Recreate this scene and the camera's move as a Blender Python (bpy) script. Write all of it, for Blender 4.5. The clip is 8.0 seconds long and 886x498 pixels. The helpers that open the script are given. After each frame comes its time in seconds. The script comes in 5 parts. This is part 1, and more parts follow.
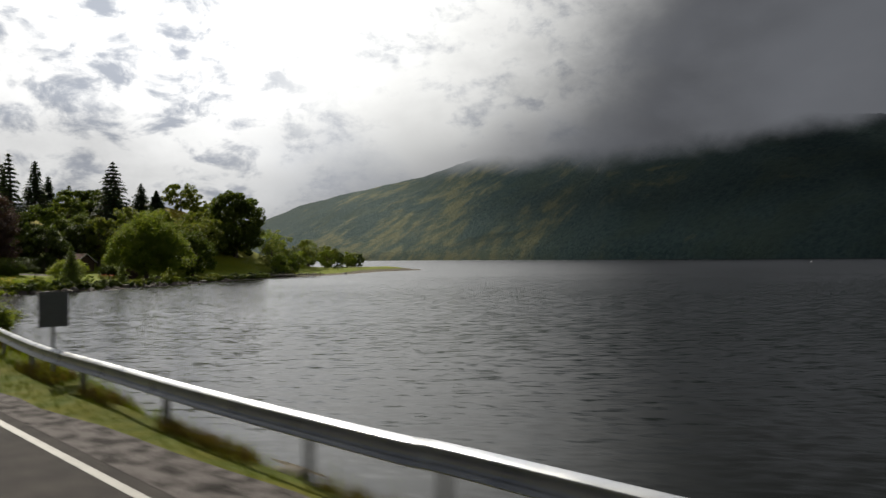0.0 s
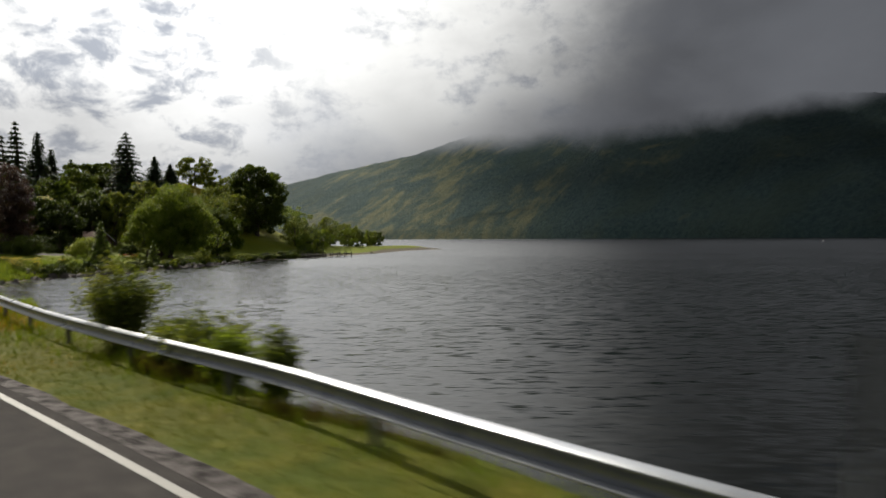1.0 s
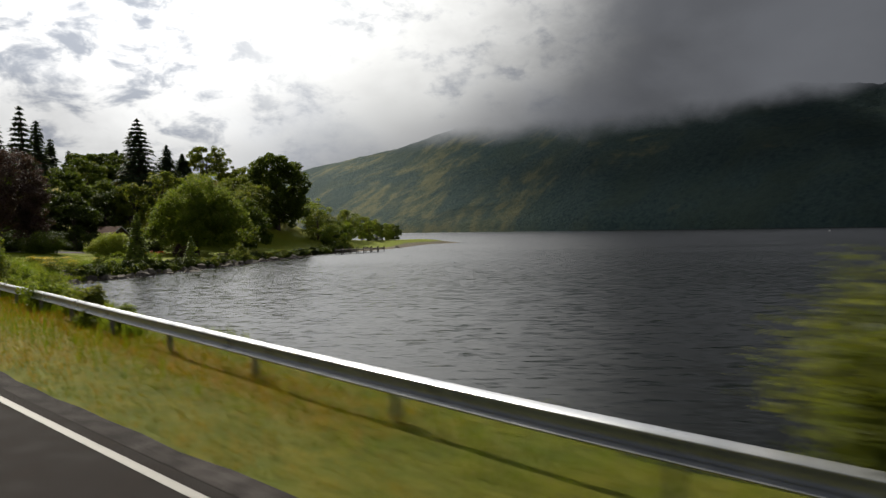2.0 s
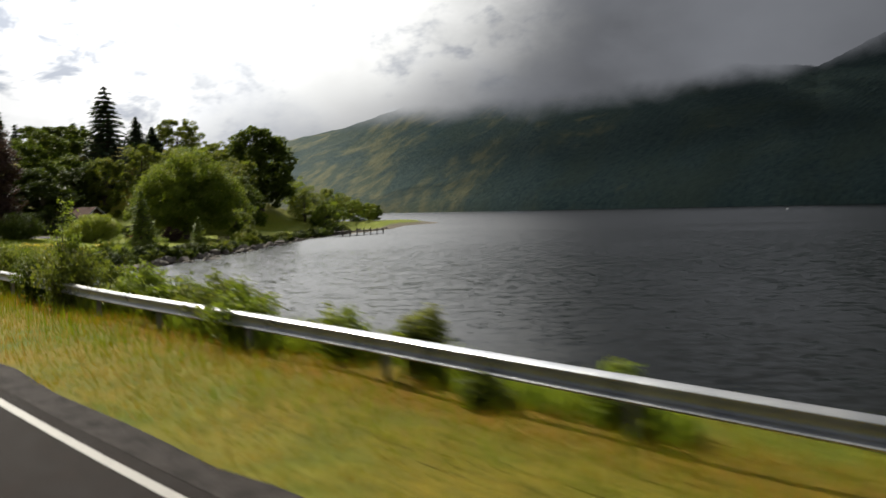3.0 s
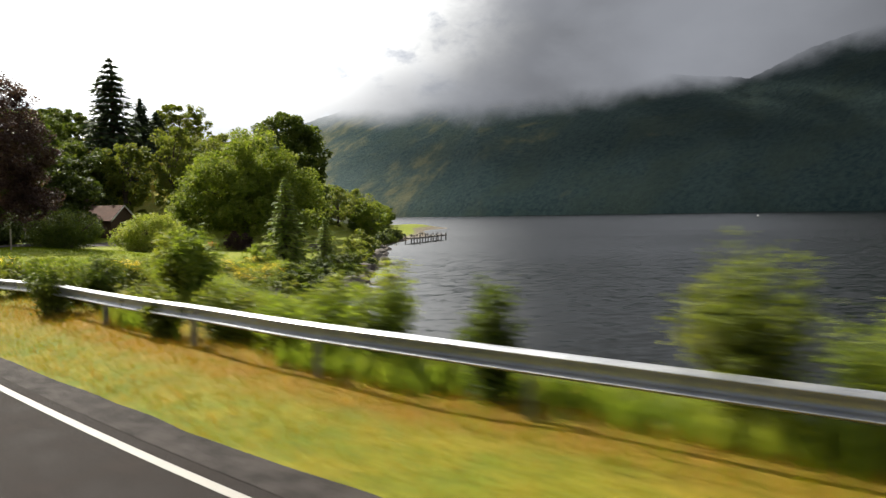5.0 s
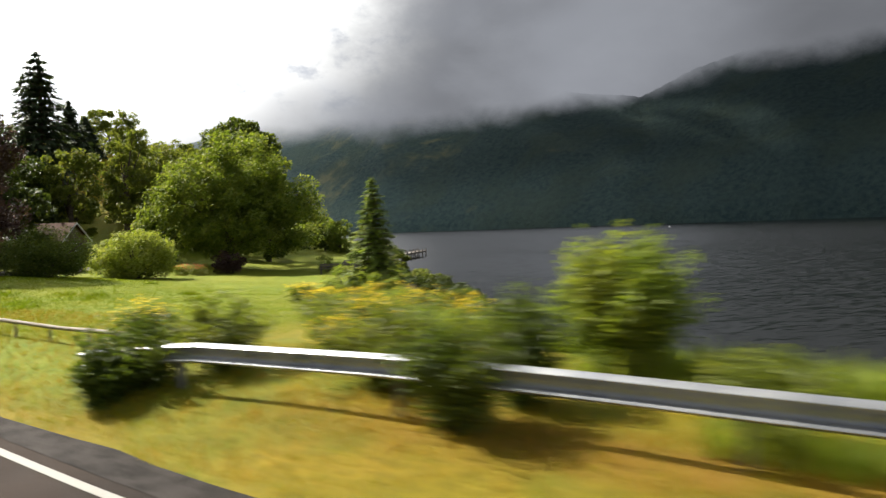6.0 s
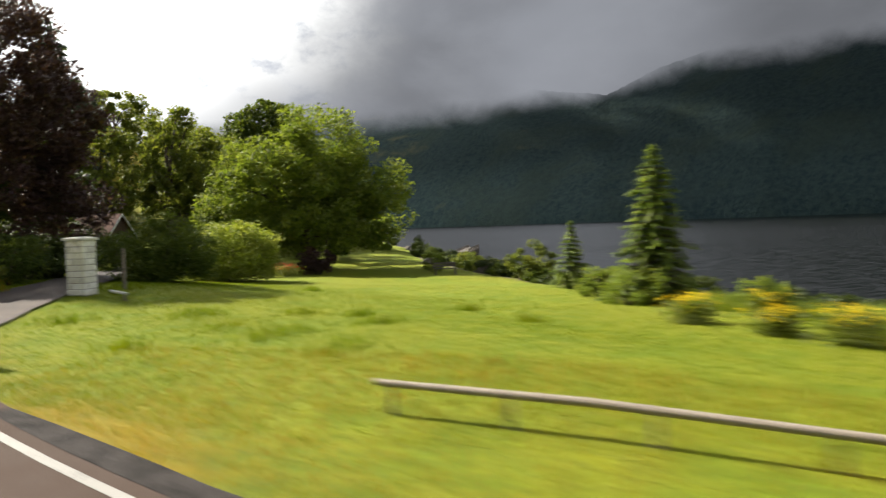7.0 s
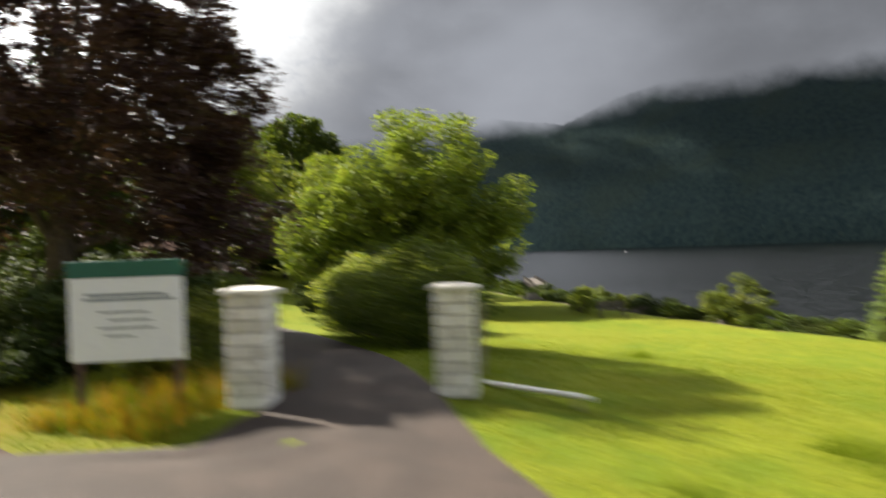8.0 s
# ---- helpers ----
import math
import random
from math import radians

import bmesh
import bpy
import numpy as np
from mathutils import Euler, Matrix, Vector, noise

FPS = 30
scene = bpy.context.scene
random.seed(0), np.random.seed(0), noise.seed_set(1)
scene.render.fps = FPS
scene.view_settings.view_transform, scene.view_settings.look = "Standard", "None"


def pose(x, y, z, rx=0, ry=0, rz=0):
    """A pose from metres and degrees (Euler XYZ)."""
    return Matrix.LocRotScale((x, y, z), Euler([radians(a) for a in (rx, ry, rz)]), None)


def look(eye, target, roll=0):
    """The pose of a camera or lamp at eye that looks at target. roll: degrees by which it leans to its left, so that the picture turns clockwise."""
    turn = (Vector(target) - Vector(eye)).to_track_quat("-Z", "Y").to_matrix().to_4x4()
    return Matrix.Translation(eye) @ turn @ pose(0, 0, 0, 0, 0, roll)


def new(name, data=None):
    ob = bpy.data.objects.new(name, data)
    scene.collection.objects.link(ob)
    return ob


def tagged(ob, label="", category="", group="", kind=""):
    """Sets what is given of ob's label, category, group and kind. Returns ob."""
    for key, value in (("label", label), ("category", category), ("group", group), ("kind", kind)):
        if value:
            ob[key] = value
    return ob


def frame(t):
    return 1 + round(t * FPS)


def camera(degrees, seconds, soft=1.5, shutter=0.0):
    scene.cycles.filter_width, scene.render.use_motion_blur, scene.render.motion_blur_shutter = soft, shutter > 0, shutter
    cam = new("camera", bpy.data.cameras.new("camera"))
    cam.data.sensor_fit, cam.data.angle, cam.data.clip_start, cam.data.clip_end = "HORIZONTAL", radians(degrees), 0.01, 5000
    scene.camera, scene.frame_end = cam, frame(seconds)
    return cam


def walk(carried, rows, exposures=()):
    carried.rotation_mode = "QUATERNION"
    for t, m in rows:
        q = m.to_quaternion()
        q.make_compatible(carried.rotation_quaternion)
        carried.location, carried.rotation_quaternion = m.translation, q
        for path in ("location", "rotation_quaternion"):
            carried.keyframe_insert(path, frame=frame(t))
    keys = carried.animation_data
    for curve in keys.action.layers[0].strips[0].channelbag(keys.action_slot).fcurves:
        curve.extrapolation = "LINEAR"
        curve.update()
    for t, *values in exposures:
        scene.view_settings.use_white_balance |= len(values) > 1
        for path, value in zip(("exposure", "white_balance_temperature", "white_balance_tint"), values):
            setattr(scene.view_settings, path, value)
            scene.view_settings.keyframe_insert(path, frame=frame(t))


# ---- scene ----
# ---- camera: carried in a vehicle on the lochside road ----
cam = camera(62.9, 8.0, soft=1.4, shutter=0.55)
walk(cam, [
    (0.0, pose(0.000, 0.000, 2.634, 90.79, 0.47, -45.64)),
    (0.1, pose(0.000, 1.671, 2.633, 90.39, 0.48, -45.54)),
    (0.2, pose(0.000, 3.343, 2.632, 89.74, 0.48, -45.46)),
    (0.3, pose(0.001, 5.014, 2.632, 89.97, 0.49, -45.56)),
    (0.4, pose(0.002, 6.684, 2.631, 90.16, 0.49, -45.45)),
    (0.5, pose(0.003, 8.355, 2.631, 90.83, 0.50, -45.38)),
    (0.6, pose(0.007, 10.025, 2.631, 89.97, 0.48, -45.37)),
    (0.7, pose(0.015, 11.695, 2.631, 89.65, 0.47, -45.18)),
    (0.8, pose(0.026, 13.364, 2.631, 89.88, 0.45, -45.29)),
    (0.9, pose(0.041, 15.032, 2.631, 89.96, 0.44, -45.90)),
    (1.0, pose(0.059, 16.700, 2.631, 89.12, 0.42, -46.58)),
    (1.1, pose(0.079, 18.367, 2.631, 88.89, 0.46, -46.48)),
    (1.2, pose(0.102, 20.033, 2.631, 89.11, 0.50, -46.82)),
    (1.3, pose(0.127, 21.698, 2.632, 89.28, 0.54, -46.64)),
    (1.4, pose(0.152, 23.361, 2.632, 89.32, 0.58, -46.75)),
    (1.5, pose(0.179, 25.024, 2.633, 88.94, 0.62, -46.87)),
    (1.6, pose(0.206, 26.685, 2.633, 88.76, 0.66, -46.95)),
    (1.7, pose(0.235, 28.345, 2.634, 88.74, 0.71, -47.02)),
    (2.8, pose(0.818, 46.421, 2.635, 87.24, 1.18, -51.26)),
    (2.9, pose(0.913, 48.042, 2.635, 86.78, 1.23, -51.30)),
    (3.0, pose(1.018, 49.658, 2.635, 86.96, 1.27, -52.22)),
    (3.1, pose(1.133, 51.269, 2.635, 87.52, 1.27, -52.92)),
    (3.2, pose(1.257, 52.876, 2.635, 87.94, 1.27, -53.36)),
    (3.3, pose(1.388, 54.479, 2.635, 88.02, 1.27, -53.71)),
    (3.4, pose(1.525, 56.078, 2.634, 87.93, 1.27, -53.68)),
    (3.5, pose(1.666, 57.676, 2.633, 87.48, 1.27, -53.97)),
    (3.6, pose(1.810, 59.272, 2.632, 87.27, 1.19, -54.65)),
    (3.7, pose(1.956, 60.866, 2.630, 87.77, 1.11, -54.45)),
    (3.8, pose(2.105, 62.459, 2.628, 89.10, 1.02, -54.88)),
    (3.9, pose(2.256, 64.050, 2.626, 89.05, 0.94, -54.70)),
    (4.0, pose(2.410, 65.641, 2.624, 88.39, 0.86, -54.32)),
    (4.1, pose(2.566, 67.231, 2.622, 88.99, 0.78, -54.48)),
    (4.2, pose(2.722, 68.818, 2.619, 88.61, 0.69, -54.62)),
    (5.3, pose(4.770, 86.179, 2.553, 87.74, 1.29, -59.81)),
    (5.4, pose(5.039, 87.759, 2.544, 88.72, 1.55, -61.42)),
    (5.5, pose(5.321, 89.339, 2.535, 88.52, 1.80, -62.69)),
    (5.6, pose(5.609, 90.918, 2.526, 88.14, 1.83, -63.56)),
    (5.7, pose(5.903, 92.497, 2.517, 88.59, 1.86, -64.10)),
    (5.8, pose(6.203, 94.078, 2.507, 88.98, 1.90, -64.04)),
    (5.9, pose(6.511, 95.663, 2.498, 88.92, 1.93, -64.62)),
    (6.0, pose(6.828, 97.253, 2.488, 88.43, 1.96, -65.21)),
    (6.1, pose(7.155, 98.849, 2.478, 88.54, 2.06, -65.67)),
    (6.2, pose(7.494, 100.450, 2.469, 88.74, 2.16, -66.13)),
    (6.3, pose(7.848, 102.054, 2.461, 88.72, 2.27, -66.60)),
    (6.4, pose(8.219, 103.656, 2.456, 88.75, 2.37, -67.06)),
    (6.5, pose(8.611, 105.256, 2.454, 88.98, 2.47, -67.52)),
    (6.6, pose(9.025, 106.851, 2.456, 89.21, 2.37, -67.81)),
    (6.7, pose(9.461, 108.439, 2.462, 89.45, 2.26, -68.34)),
    (6.8, pose(9.916, 110.020, 2.474, 89.92, 2.16, -67.31)),
    (6.9, pose(10.390, 111.594, 2.493, 89.13, 2.05, -67.64)),
    (7.0, pose(10.880, 113.159, 2.519, 88.12, 1.95, -68.17)),
    (7.1, pose(11.385, 114.715, 2.553, 89.02, 2.37, -68.06)),
    (7.2, pose(11.899, 116.265, 2.594, 90.99, 2.79, -68.38)),
    (7.3, pose(12.418, 117.811, 2.640, 90.95, 3.21, -69.52)),
    (7.4, pose(12.939, 119.356, 2.689, 90.97, 3.04, -69.80)),
    (7.5, pose(13.472, 120.901, 2.743, 89.55, 2.87, -70.87)),
    (7.6, pose(14.025, 122.447, 2.801, 89.92, 2.68, -71.75)),
    (7.7, pose(14.596, 123.993, 2.864, 90.23, 2.49, -71.44)),
    (7.8, pose(15.181, 125.540, 2.929, 88.92, 2.30, -72.92)),
    (7.9, pose(15.776, 127.087, 2.997, 89.29, 2.11, -72.63)),
    (8.0, pose(16.375, 128.634, 3.065, 90.22, 1.92, -71.78)),
], exposures=[(0.0, 0.55), (1.5, 0.55), (3.0, 1.0), (3.5, 1.25), (4.0, 1.45), (5.5, 1.85), (7.0, 1.85), (8.0, 2.1)])

# ---- sky, sun ----
SUN_AZ, SUN_EL = 10.0, 41.0          # degrees east of +y, degrees up
SUN_DIR = Vector((math.sin(radians(SUN_AZ)) * math.cos(radians(SUN_EL)),
                  math.cos(radians(SUN_AZ)) * math.cos(radians(SUN_EL)), math.sin(radians(SUN_EL))))


class Net:
    """Short hand for a node tree."""
    def __init__(self, tree):
        self.t = tree
        tree.nodes.clear()

    def add(self, kind, **props):
        n = self.t.nodes.new(kind)
        for k, v in props.items():
            if k == "operation": n.operation = v
            elif k == "blend_type": n.blend_type = v
            elif k == "data_type": n.data_type = v
            elif k == "interpolation_type": n.interpolation_type = v
            elif k == "attribute_name": n.attribute_name = v
            elif k == "noise_dimensions": n.noise_dimensions = v
            elif k == "feature": n.feature = v
        return n

    def link(self, a, b):
        self.t.links.new(a, b)

    def val(self, sock, v):
        if isinstance(v, bpy.types.NodeSocket):
            self.link(v, sock)
        elif isinstance(v, (tuple, list)) and len(v) == 3 and sock.type == "RGBA":
            sock.default_value = (*v, 1)
        else:
            sock.default_value = v

    def math(self, op, a, b=0.0, c=0.0):
        n = self.add("ShaderNodeMath", operation=op)
        for s, v in zip(n.inputs, (a, b, c)): self.val(s, v)
        return n.outputs[0]

    def vmath(self, op, a, b=(0, 0, 0)):
        n = self.add("ShaderNodeVectorMath", operation=op)
        self.val(n.inputs[0], a)
        self.val(n.inputs[1], b)
        return n.outputs["Value"] if op in ("DOT_PRODUCT", "LENGTH") else n.outputs["Vector"]

    def noise(self, vec, scale, detail=4.0, rough=0.5, distort=0.0):
        n = self.add("ShaderNodeTexNoise")
        if vec is not None: self.link(vec, n.inputs["Vector"])
        n.inputs["Scale"].default_value = scale
        n.inputs["Detail"].default_value = detail
        n.inputs["Roughness"].default_value = rough
        n.inputs["Distortion"].default_value = distort
        return n.outputs["Fac"]

    def ramp(self, v, lo, hi, a=0.0, b=1.0, smooth=True):
        n = self.add("ShaderNodeMapRange", interpolation_type="SMOOTHSTEP" if smooth else "LINEAR")
        for s, x in zip(n.inputs, (v, lo, hi, a, b)): self.val(s, x)
        return n.outputs[0]

    def mix(self, f, a, b, blend="MIX"):
        n = self.add("ShaderNodeMix", data_type="RGBA", blend_type=blend)
        self.val(n.inputs["Factor"], f)
        self.val(n.inputs[6], a)
        self.val(n.inputs[7], b)
        return n.outputs[2]

    def bump(self, h, strength, dist):
        n = self.add("ShaderNodeBump")
        self.link(h, n.inputs["Height"])
        n.inputs["Strength"].default_value = strength
        n.inputs["Distance"].default_value = dist
        return n.outputs["Normal"]


GLOW = Vector((math.sin(radians(27)) * math.cos(radians(32)), math.cos(radians(27)) * math.cos(radians(32)), math.sin(radians(32))))   # where the cloud is thin


HEAPS = Vector((math.sin(radians(15)) * math.cos(radians(11)), math.cos(radians(15)) * math.cos(radians(11)), math.sin(radians(11))))   # heaped cumulus low down

HALO = Vector((math.sin(radians(31)) * math.cos(radians(42)), math.cos(radians(31)) * math.cos(radians(42)), math.sin(radians(42))))   # thinnest cloud, high up


def cloud_light(k, d):
    """Colour of the broken cloud cover in the direction d: bright round the hidden sun, slate grey elsewhere."""
    flat = k.vmath("MULTIPLY", d, (1.0, 1.0, 1.7))
    n1 = k.noise(flat, 2.4, 3, 0.5)
    n2 = k.noise(flat, 6.5, 9, 0.60, 0.1)
    n3 = k.noise(flat, 20.0, 7, 0.65, 0.2)
    ang = k.math("MULTIPLY", k.math("ARCCOSINE", k.vmath("DOT_PRODUCT", d, tuple(GLOW))), 57.2958)
    ang = k.math("ADD", ang, k.math("MULTIPLY", k.math("SUBTRACT", n1, 0.5), 16.0))
    ang = k.math("ADD", ang, k.math("MULTIPLY", k.math("SUBTRACT", n2, 0.5), 9.0))
    glow = k.ramp(ang, 40.0, 15.0)
    grey = k.mix(k.ramp(n1, 0.35, 0.66), (0.049, 0.051, 0.056), (0.084, 0.088, 0.098))
    grey = k.mix(k.ramp(n2, 0.40, 0.75, 0.0, 0.22), grey, (0.115, 0.12, 0.132))
    front = k.ramp(k.vmath("DOT_PRODUCT", d, (-0.07, -1.0, 0.0)), 0.30, 0.85)
    grey = k.mix(front, grey, k.mix(n2, (0.12, 0.13, 0.15), (0.30, 0.30, 0.31)))
    east = k.ramp(k.vmath("DOT_PRODUCT", d, (0.985, -0.17, 0.0)), 0.89, 0.97, 0.0, 0.28)
    grey = k.mix(east, grey, (0.0, 0.0, 0.0))
    puff = k.ramp(k.math("ADD", n2, k.math("MULTIPLY", n3, 0.75)), 0.58, 0.88)
    low = k.ramp(k.math("ADD", k.vmath("DOT_PRODUCT", d, (0.0, 0.0, 1.0)), k.math("MULTIPLY", k.math("SUBTRACT", n2, 0.5), 0.40)), 0.06, 0.22)
    puff = k.math("MULTIPLY", puff, k.math("ADD", k.math("MULTIPLY", low, 0.75), 0.25))
    white = k.mix(puff, (0.36, 0.38, 0.42), (0.82, 0.82, 0.80))
    heap = k.ramp(k.math("ADD", k.noise(flat, 15.0, 10, 0.60, 0.4), k.math("MULTIPLY", k.math("SUBTRACT", n3, 0.5), 0.35)), 0.36, 0.55)
    heaped = k.math("MULTIPLY", k.math("ARCCOSINE", k.vmath("DOT_PRODUCT", d, tuple(HEAPS))), 57.2958)
    heaped = k.ramp(heaped, 26.0, 12.0)
    white = k.mix(heaped, white, k.mix(heap, (0.36, 0.385, 0.435), (0.86, 0.86, 0.85)))
    away = k.math("MULTIPLY", k.math("ARCCOSINE", k.vmath("DOT_PRODUCT", d, tuple(HALO))), 57.2958)
    away = k.math("ADD", away, k.math("MULTIPLY", k.math("SUBTRACT", n2, 0.5), 10.0))
    white = k.mix(k.ramp(away, 22.0, 5.0), white, (2.2, 2.2, 2.15))
    return k.mix(glow, grey, white)


world = bpy.data.worlds.new("sky")
scene.world = world
world.use_nodes = True
k = Net(world.node_tree)
tc = k.add("ShaderNodeTexCoord")
up = k.vmath("NORMALIZE", tc.outputs["Generated"])
blue = k.add("ShaderNodeTexSky")
blue.sky_type, blue.sun_disc = "NISHITA", False
blue.sun_elevation, blue.sun_rotation = radians(SUN_EL), radians(SUN_AZ)
air = k.mix(1.0, blue.outputs[0], (0.10, 0.10, 0.10), "MULTIPLY")
cover = k.ramp(k.noise(up, 3.4, 7, 0.6), 0.30, 0.42)
sky_mix = k.mix(cover, air, cloud_light(k, up))
bg = k.add("ShaderNodeBackground")
k.link(sky_mix, bg.inputs["Color"])
bg.inputs["Strength"].default_value = 1.0
k.link(bg.outputs[0], k.add("ShaderNodeOutputWorld").inputs[0])

sun = new("sun", bpy.data.lights.new("sun", "SUN"))
sun.data.energy, sun.data.angle, sun.data.color = 3.1, radians(0.8), (1.0, 0.93, 0.80)
sun.matrix_world = look((0, 0, 300), Vector((0, 0, 300)) - SUN_DIR)

# ---- materials ----


def material(name, build, rough=0.8):
    m = bpy.data.materials.new(name)
    m.use_nodes = True
    k = Net(m.node_tree)
    out = k.add("ShaderNodeOutputMaterial")
    k.link(build(k), out.inputs[0])
    return m


def principled(k, color, rough=0.8, metal=0.0, normal=None, spec=0.5):
    p = k.add("ShaderNodeBsdfPrincipled")
    k.val(p.inputs["Base Color"], color)
    k.val(p.inputs["Roughness"], rough)
    p.inputs["Metallic"].default_value = metal
    p.inputs["Specular IOR Level"].default_value = spec
    if normal is not None: k.link(normal, p.inputs["Normal"])
    return p.outputs[0]


def place(k):
    return k.add("ShaderNodeNewGeometry").outputs["Position"]


def object_place(k):
    return k.add("ShaderNodeTexCoord").outputs["Object"]


def zone(k, name):
    return k.add("ShaderNodeAttribute", attribute_name=name).outputs["Fac"]


def mat_ground(k):
    p = place(k)
    fine, mid, big = k.noise(p, 9.0, 5, 0.65), k.noise(p, 1.3, 5, 0.6), k.noise(p, 0.16, 4, 0.55)
    verge = k.mix(k.ramp(mid, 0.36, 0.64), (0.122, 0.156, 0.006), (0.222, 0.195, 0.009))
    verge = k.mix(k.ramp(big, 0.42, 0.60, 0.0, 0.75), verge, (0.290, 0.185, 0.012))
    verge = k.mix(k.ramp(k.noise(p, 0.45, 4, 0.6), 0.52, 0.68, 0.0, 0.6), verge, (0.100, 0.135, 0.006))
    south = k.ramp(k.vmath("DOT_PRODUCT", p, (0.0, 1.0, 0.0)), 74.0, 32.0, 0.0, 0.75)
    verge = k.mix(south, verge, k.mix(k.ramp(mid, 0.36, 0.64), (0.066, 0.092, 0.008), (0.125, 0.130, 0.014)))
    lawn = k.mix(k.ramp(mid, 0.36, 0.62), (0.135, 0.202, 0.009), (0.215, 0.250, 0.012))
    lawn = k.mix(k.ramp(big, 0.38, 0.66, 0.0, 0.55), lawn, (0.245, 0.245, 0.014))
    grass = k.mix(zone(k, "lawn"), verge, lawn)
    grass = k.mix(k.ramp(fine, 0.30, 0.70, 0.0, 0.55), grass, (0.075, 0.085, 0.010))
    grass = k.mix(k.math("MULTIPLY", zone(k, "dry"), k.ramp(mid, 0.30, 0.62, 0.45, 1.0)), grass, k.mix(fine, (0.16, 0.095, 0.014), (0.25, 0.145, 0.020)))
    gold = k.mix(k.ramp(mid, 0.4, 0.6), (0.270, 0.195, 0.012), (0.170, 0.175, 0.010))
    grass = k.mix(zone(k, "golden"), grass, gold)
    stone = k.mix(k.ramp(fine, 0.35, 0.65), (0.06, 0.05, 0.035), (0.20, 0.17, 0.125))
    edge = k.math("ADD", zone(k, "shore"), k.math("MULTIPLY", k.math("SUBTRACT", mid, 0.5), 1.1))
    ground = k.mix(k.ramp(edge, 0.35, 0.65), grass, stone)
    h = k.math("ADD", fine, k.math("MULTIPLY", mid, 1.5))
    return principled(k, ground, 0.9, normal=k.bump(h, 0.8, 0.12), spec=0.15)


def mat_water(k):
    """Dark water; the wind's waves tilt its surface, less in the shelter of the point."""
    p = place(k)
    axes = k.add("ShaderNodeCombineXYZ")
    k.link(k.math("MULTIPLY", k.vmath("DOT_PRODUCT", p, (0.69, -0.72, 0.0)), 0.28), axes.inputs[0])
    k.link(k.vmath("DOT_PRODUCT", p, (0.72, 0.69, 0.0)), axes.inputs[1])
    v = axes.outputs[0]

    def tilt(scale, detail, size):
        """Slopes of the wave trains: steep along the wind, slight across it."""
        n = k.add("ShaderNodeTexNoise")
        k.link(v, n.inputs["Vector"])
        n.inputs["Scale"].default_value = scale
        n.inputs["Detail"].default_value = detail
        n.inputs["Roughness"].default_value = 0.6
        n.inputs["Distortion"].default_value = 0.3
        off = k.vmath("SUBTRACT", n.outputs["Color"], (0.5, 0.5, 0.5))
        both = k.add("ShaderNodeCombineXYZ")
        k.link(k.vmath("DOT_PRODUCT", off, (0.72 * size, 0.14 * size, 0.0)), both.inputs[0])
        k.link(k.vmath("DOT_PRODUCT", off, (0.69 * size, -0.14 * size, 0.0)), both.inputs[1])
        return both.outputs[0]

    waves = k.vmath("ADD", tilt(1.7, 3, 0.58), tilt(5.8, 3, 0.80))
    gust = k.ramp(k.noise(p, 0.03, 3, 0.5), 0.35, 0.65, 0.65, 1.1)
    shelter = k.ramp(k.vmath("DOT_PRODUCT", p, (0.0, 1.0, 0.0)), 70.0, 150.0, 1.0, 0.6)
    amount = k.add("ShaderNodeVectorMath", operation="SCALE")
    k.link(waves, amount.inputs[0])
    k.link(k.math("MULTIPLY", gust, shelter), amount.inputs["Scale"])
    w = k.add("ShaderNodeBsdfPrincipled")
    w.inputs["Base Color"].default_value = (0.005, 0.006, 0.0045, 1)
    w.inputs["Roughness"].default_value = 0.12
    w.inputs["IOR"].default_value = 1.35
    # far off, only the wave faces that lean to the land are seen
    lean = k.ramp(k.vmath("DOT_PRODUCT", p, (0.72, 0.69, 0.0)), 25.0, 220.0, 0.8, 2.2)
    seen = k.add("ShaderNodeVectorMath", operation="SCALE")
    seen.inputs[0].default_value = (-0.050, -0.046, 0.0)
    k.link(lean, seen.inputs["Scale"])
    slope = k.vmath("ADD", amount.outputs[0], seen.outputs[0])
    k.link(k.vmath("NORMALIZE", k.vmath("ADD", slope, (0.0, 0.0, 1.0))), w.inputs["Normal"])
    return w.outputs[0]


def mat_hill(k):
    p = place(k)
    big, mid, fine = k.noise(p, 0.0035, 5, 0.6, 0.4), k.noise(p, 0.016, 6, 0.65), k.noise(p, 0.09, 4, 0.7)
    # blue of the distance haze is mixed into the wood and field colours
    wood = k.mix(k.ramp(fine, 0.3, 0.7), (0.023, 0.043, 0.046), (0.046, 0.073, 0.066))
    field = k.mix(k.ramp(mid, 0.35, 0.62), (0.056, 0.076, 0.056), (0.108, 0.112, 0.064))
    open_ = k.math("ADD", zone(k, "open"), k.math("MULTIPLY", k.math("SUBTRACT", big, 0.5), 2.0))
    open_ = k.math("ADD", open_, k.math("MULTIPLY", k.math("SUBTRACT", mid, 0.5), 0.9))
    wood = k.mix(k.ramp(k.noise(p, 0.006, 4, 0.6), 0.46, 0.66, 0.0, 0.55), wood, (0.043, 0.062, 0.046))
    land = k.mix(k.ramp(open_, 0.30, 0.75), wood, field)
    return principled(k, land, 0.95, normal=k.bump(k.math("ADD", fine, mid), 0.9, 9.0), spec=0.1)


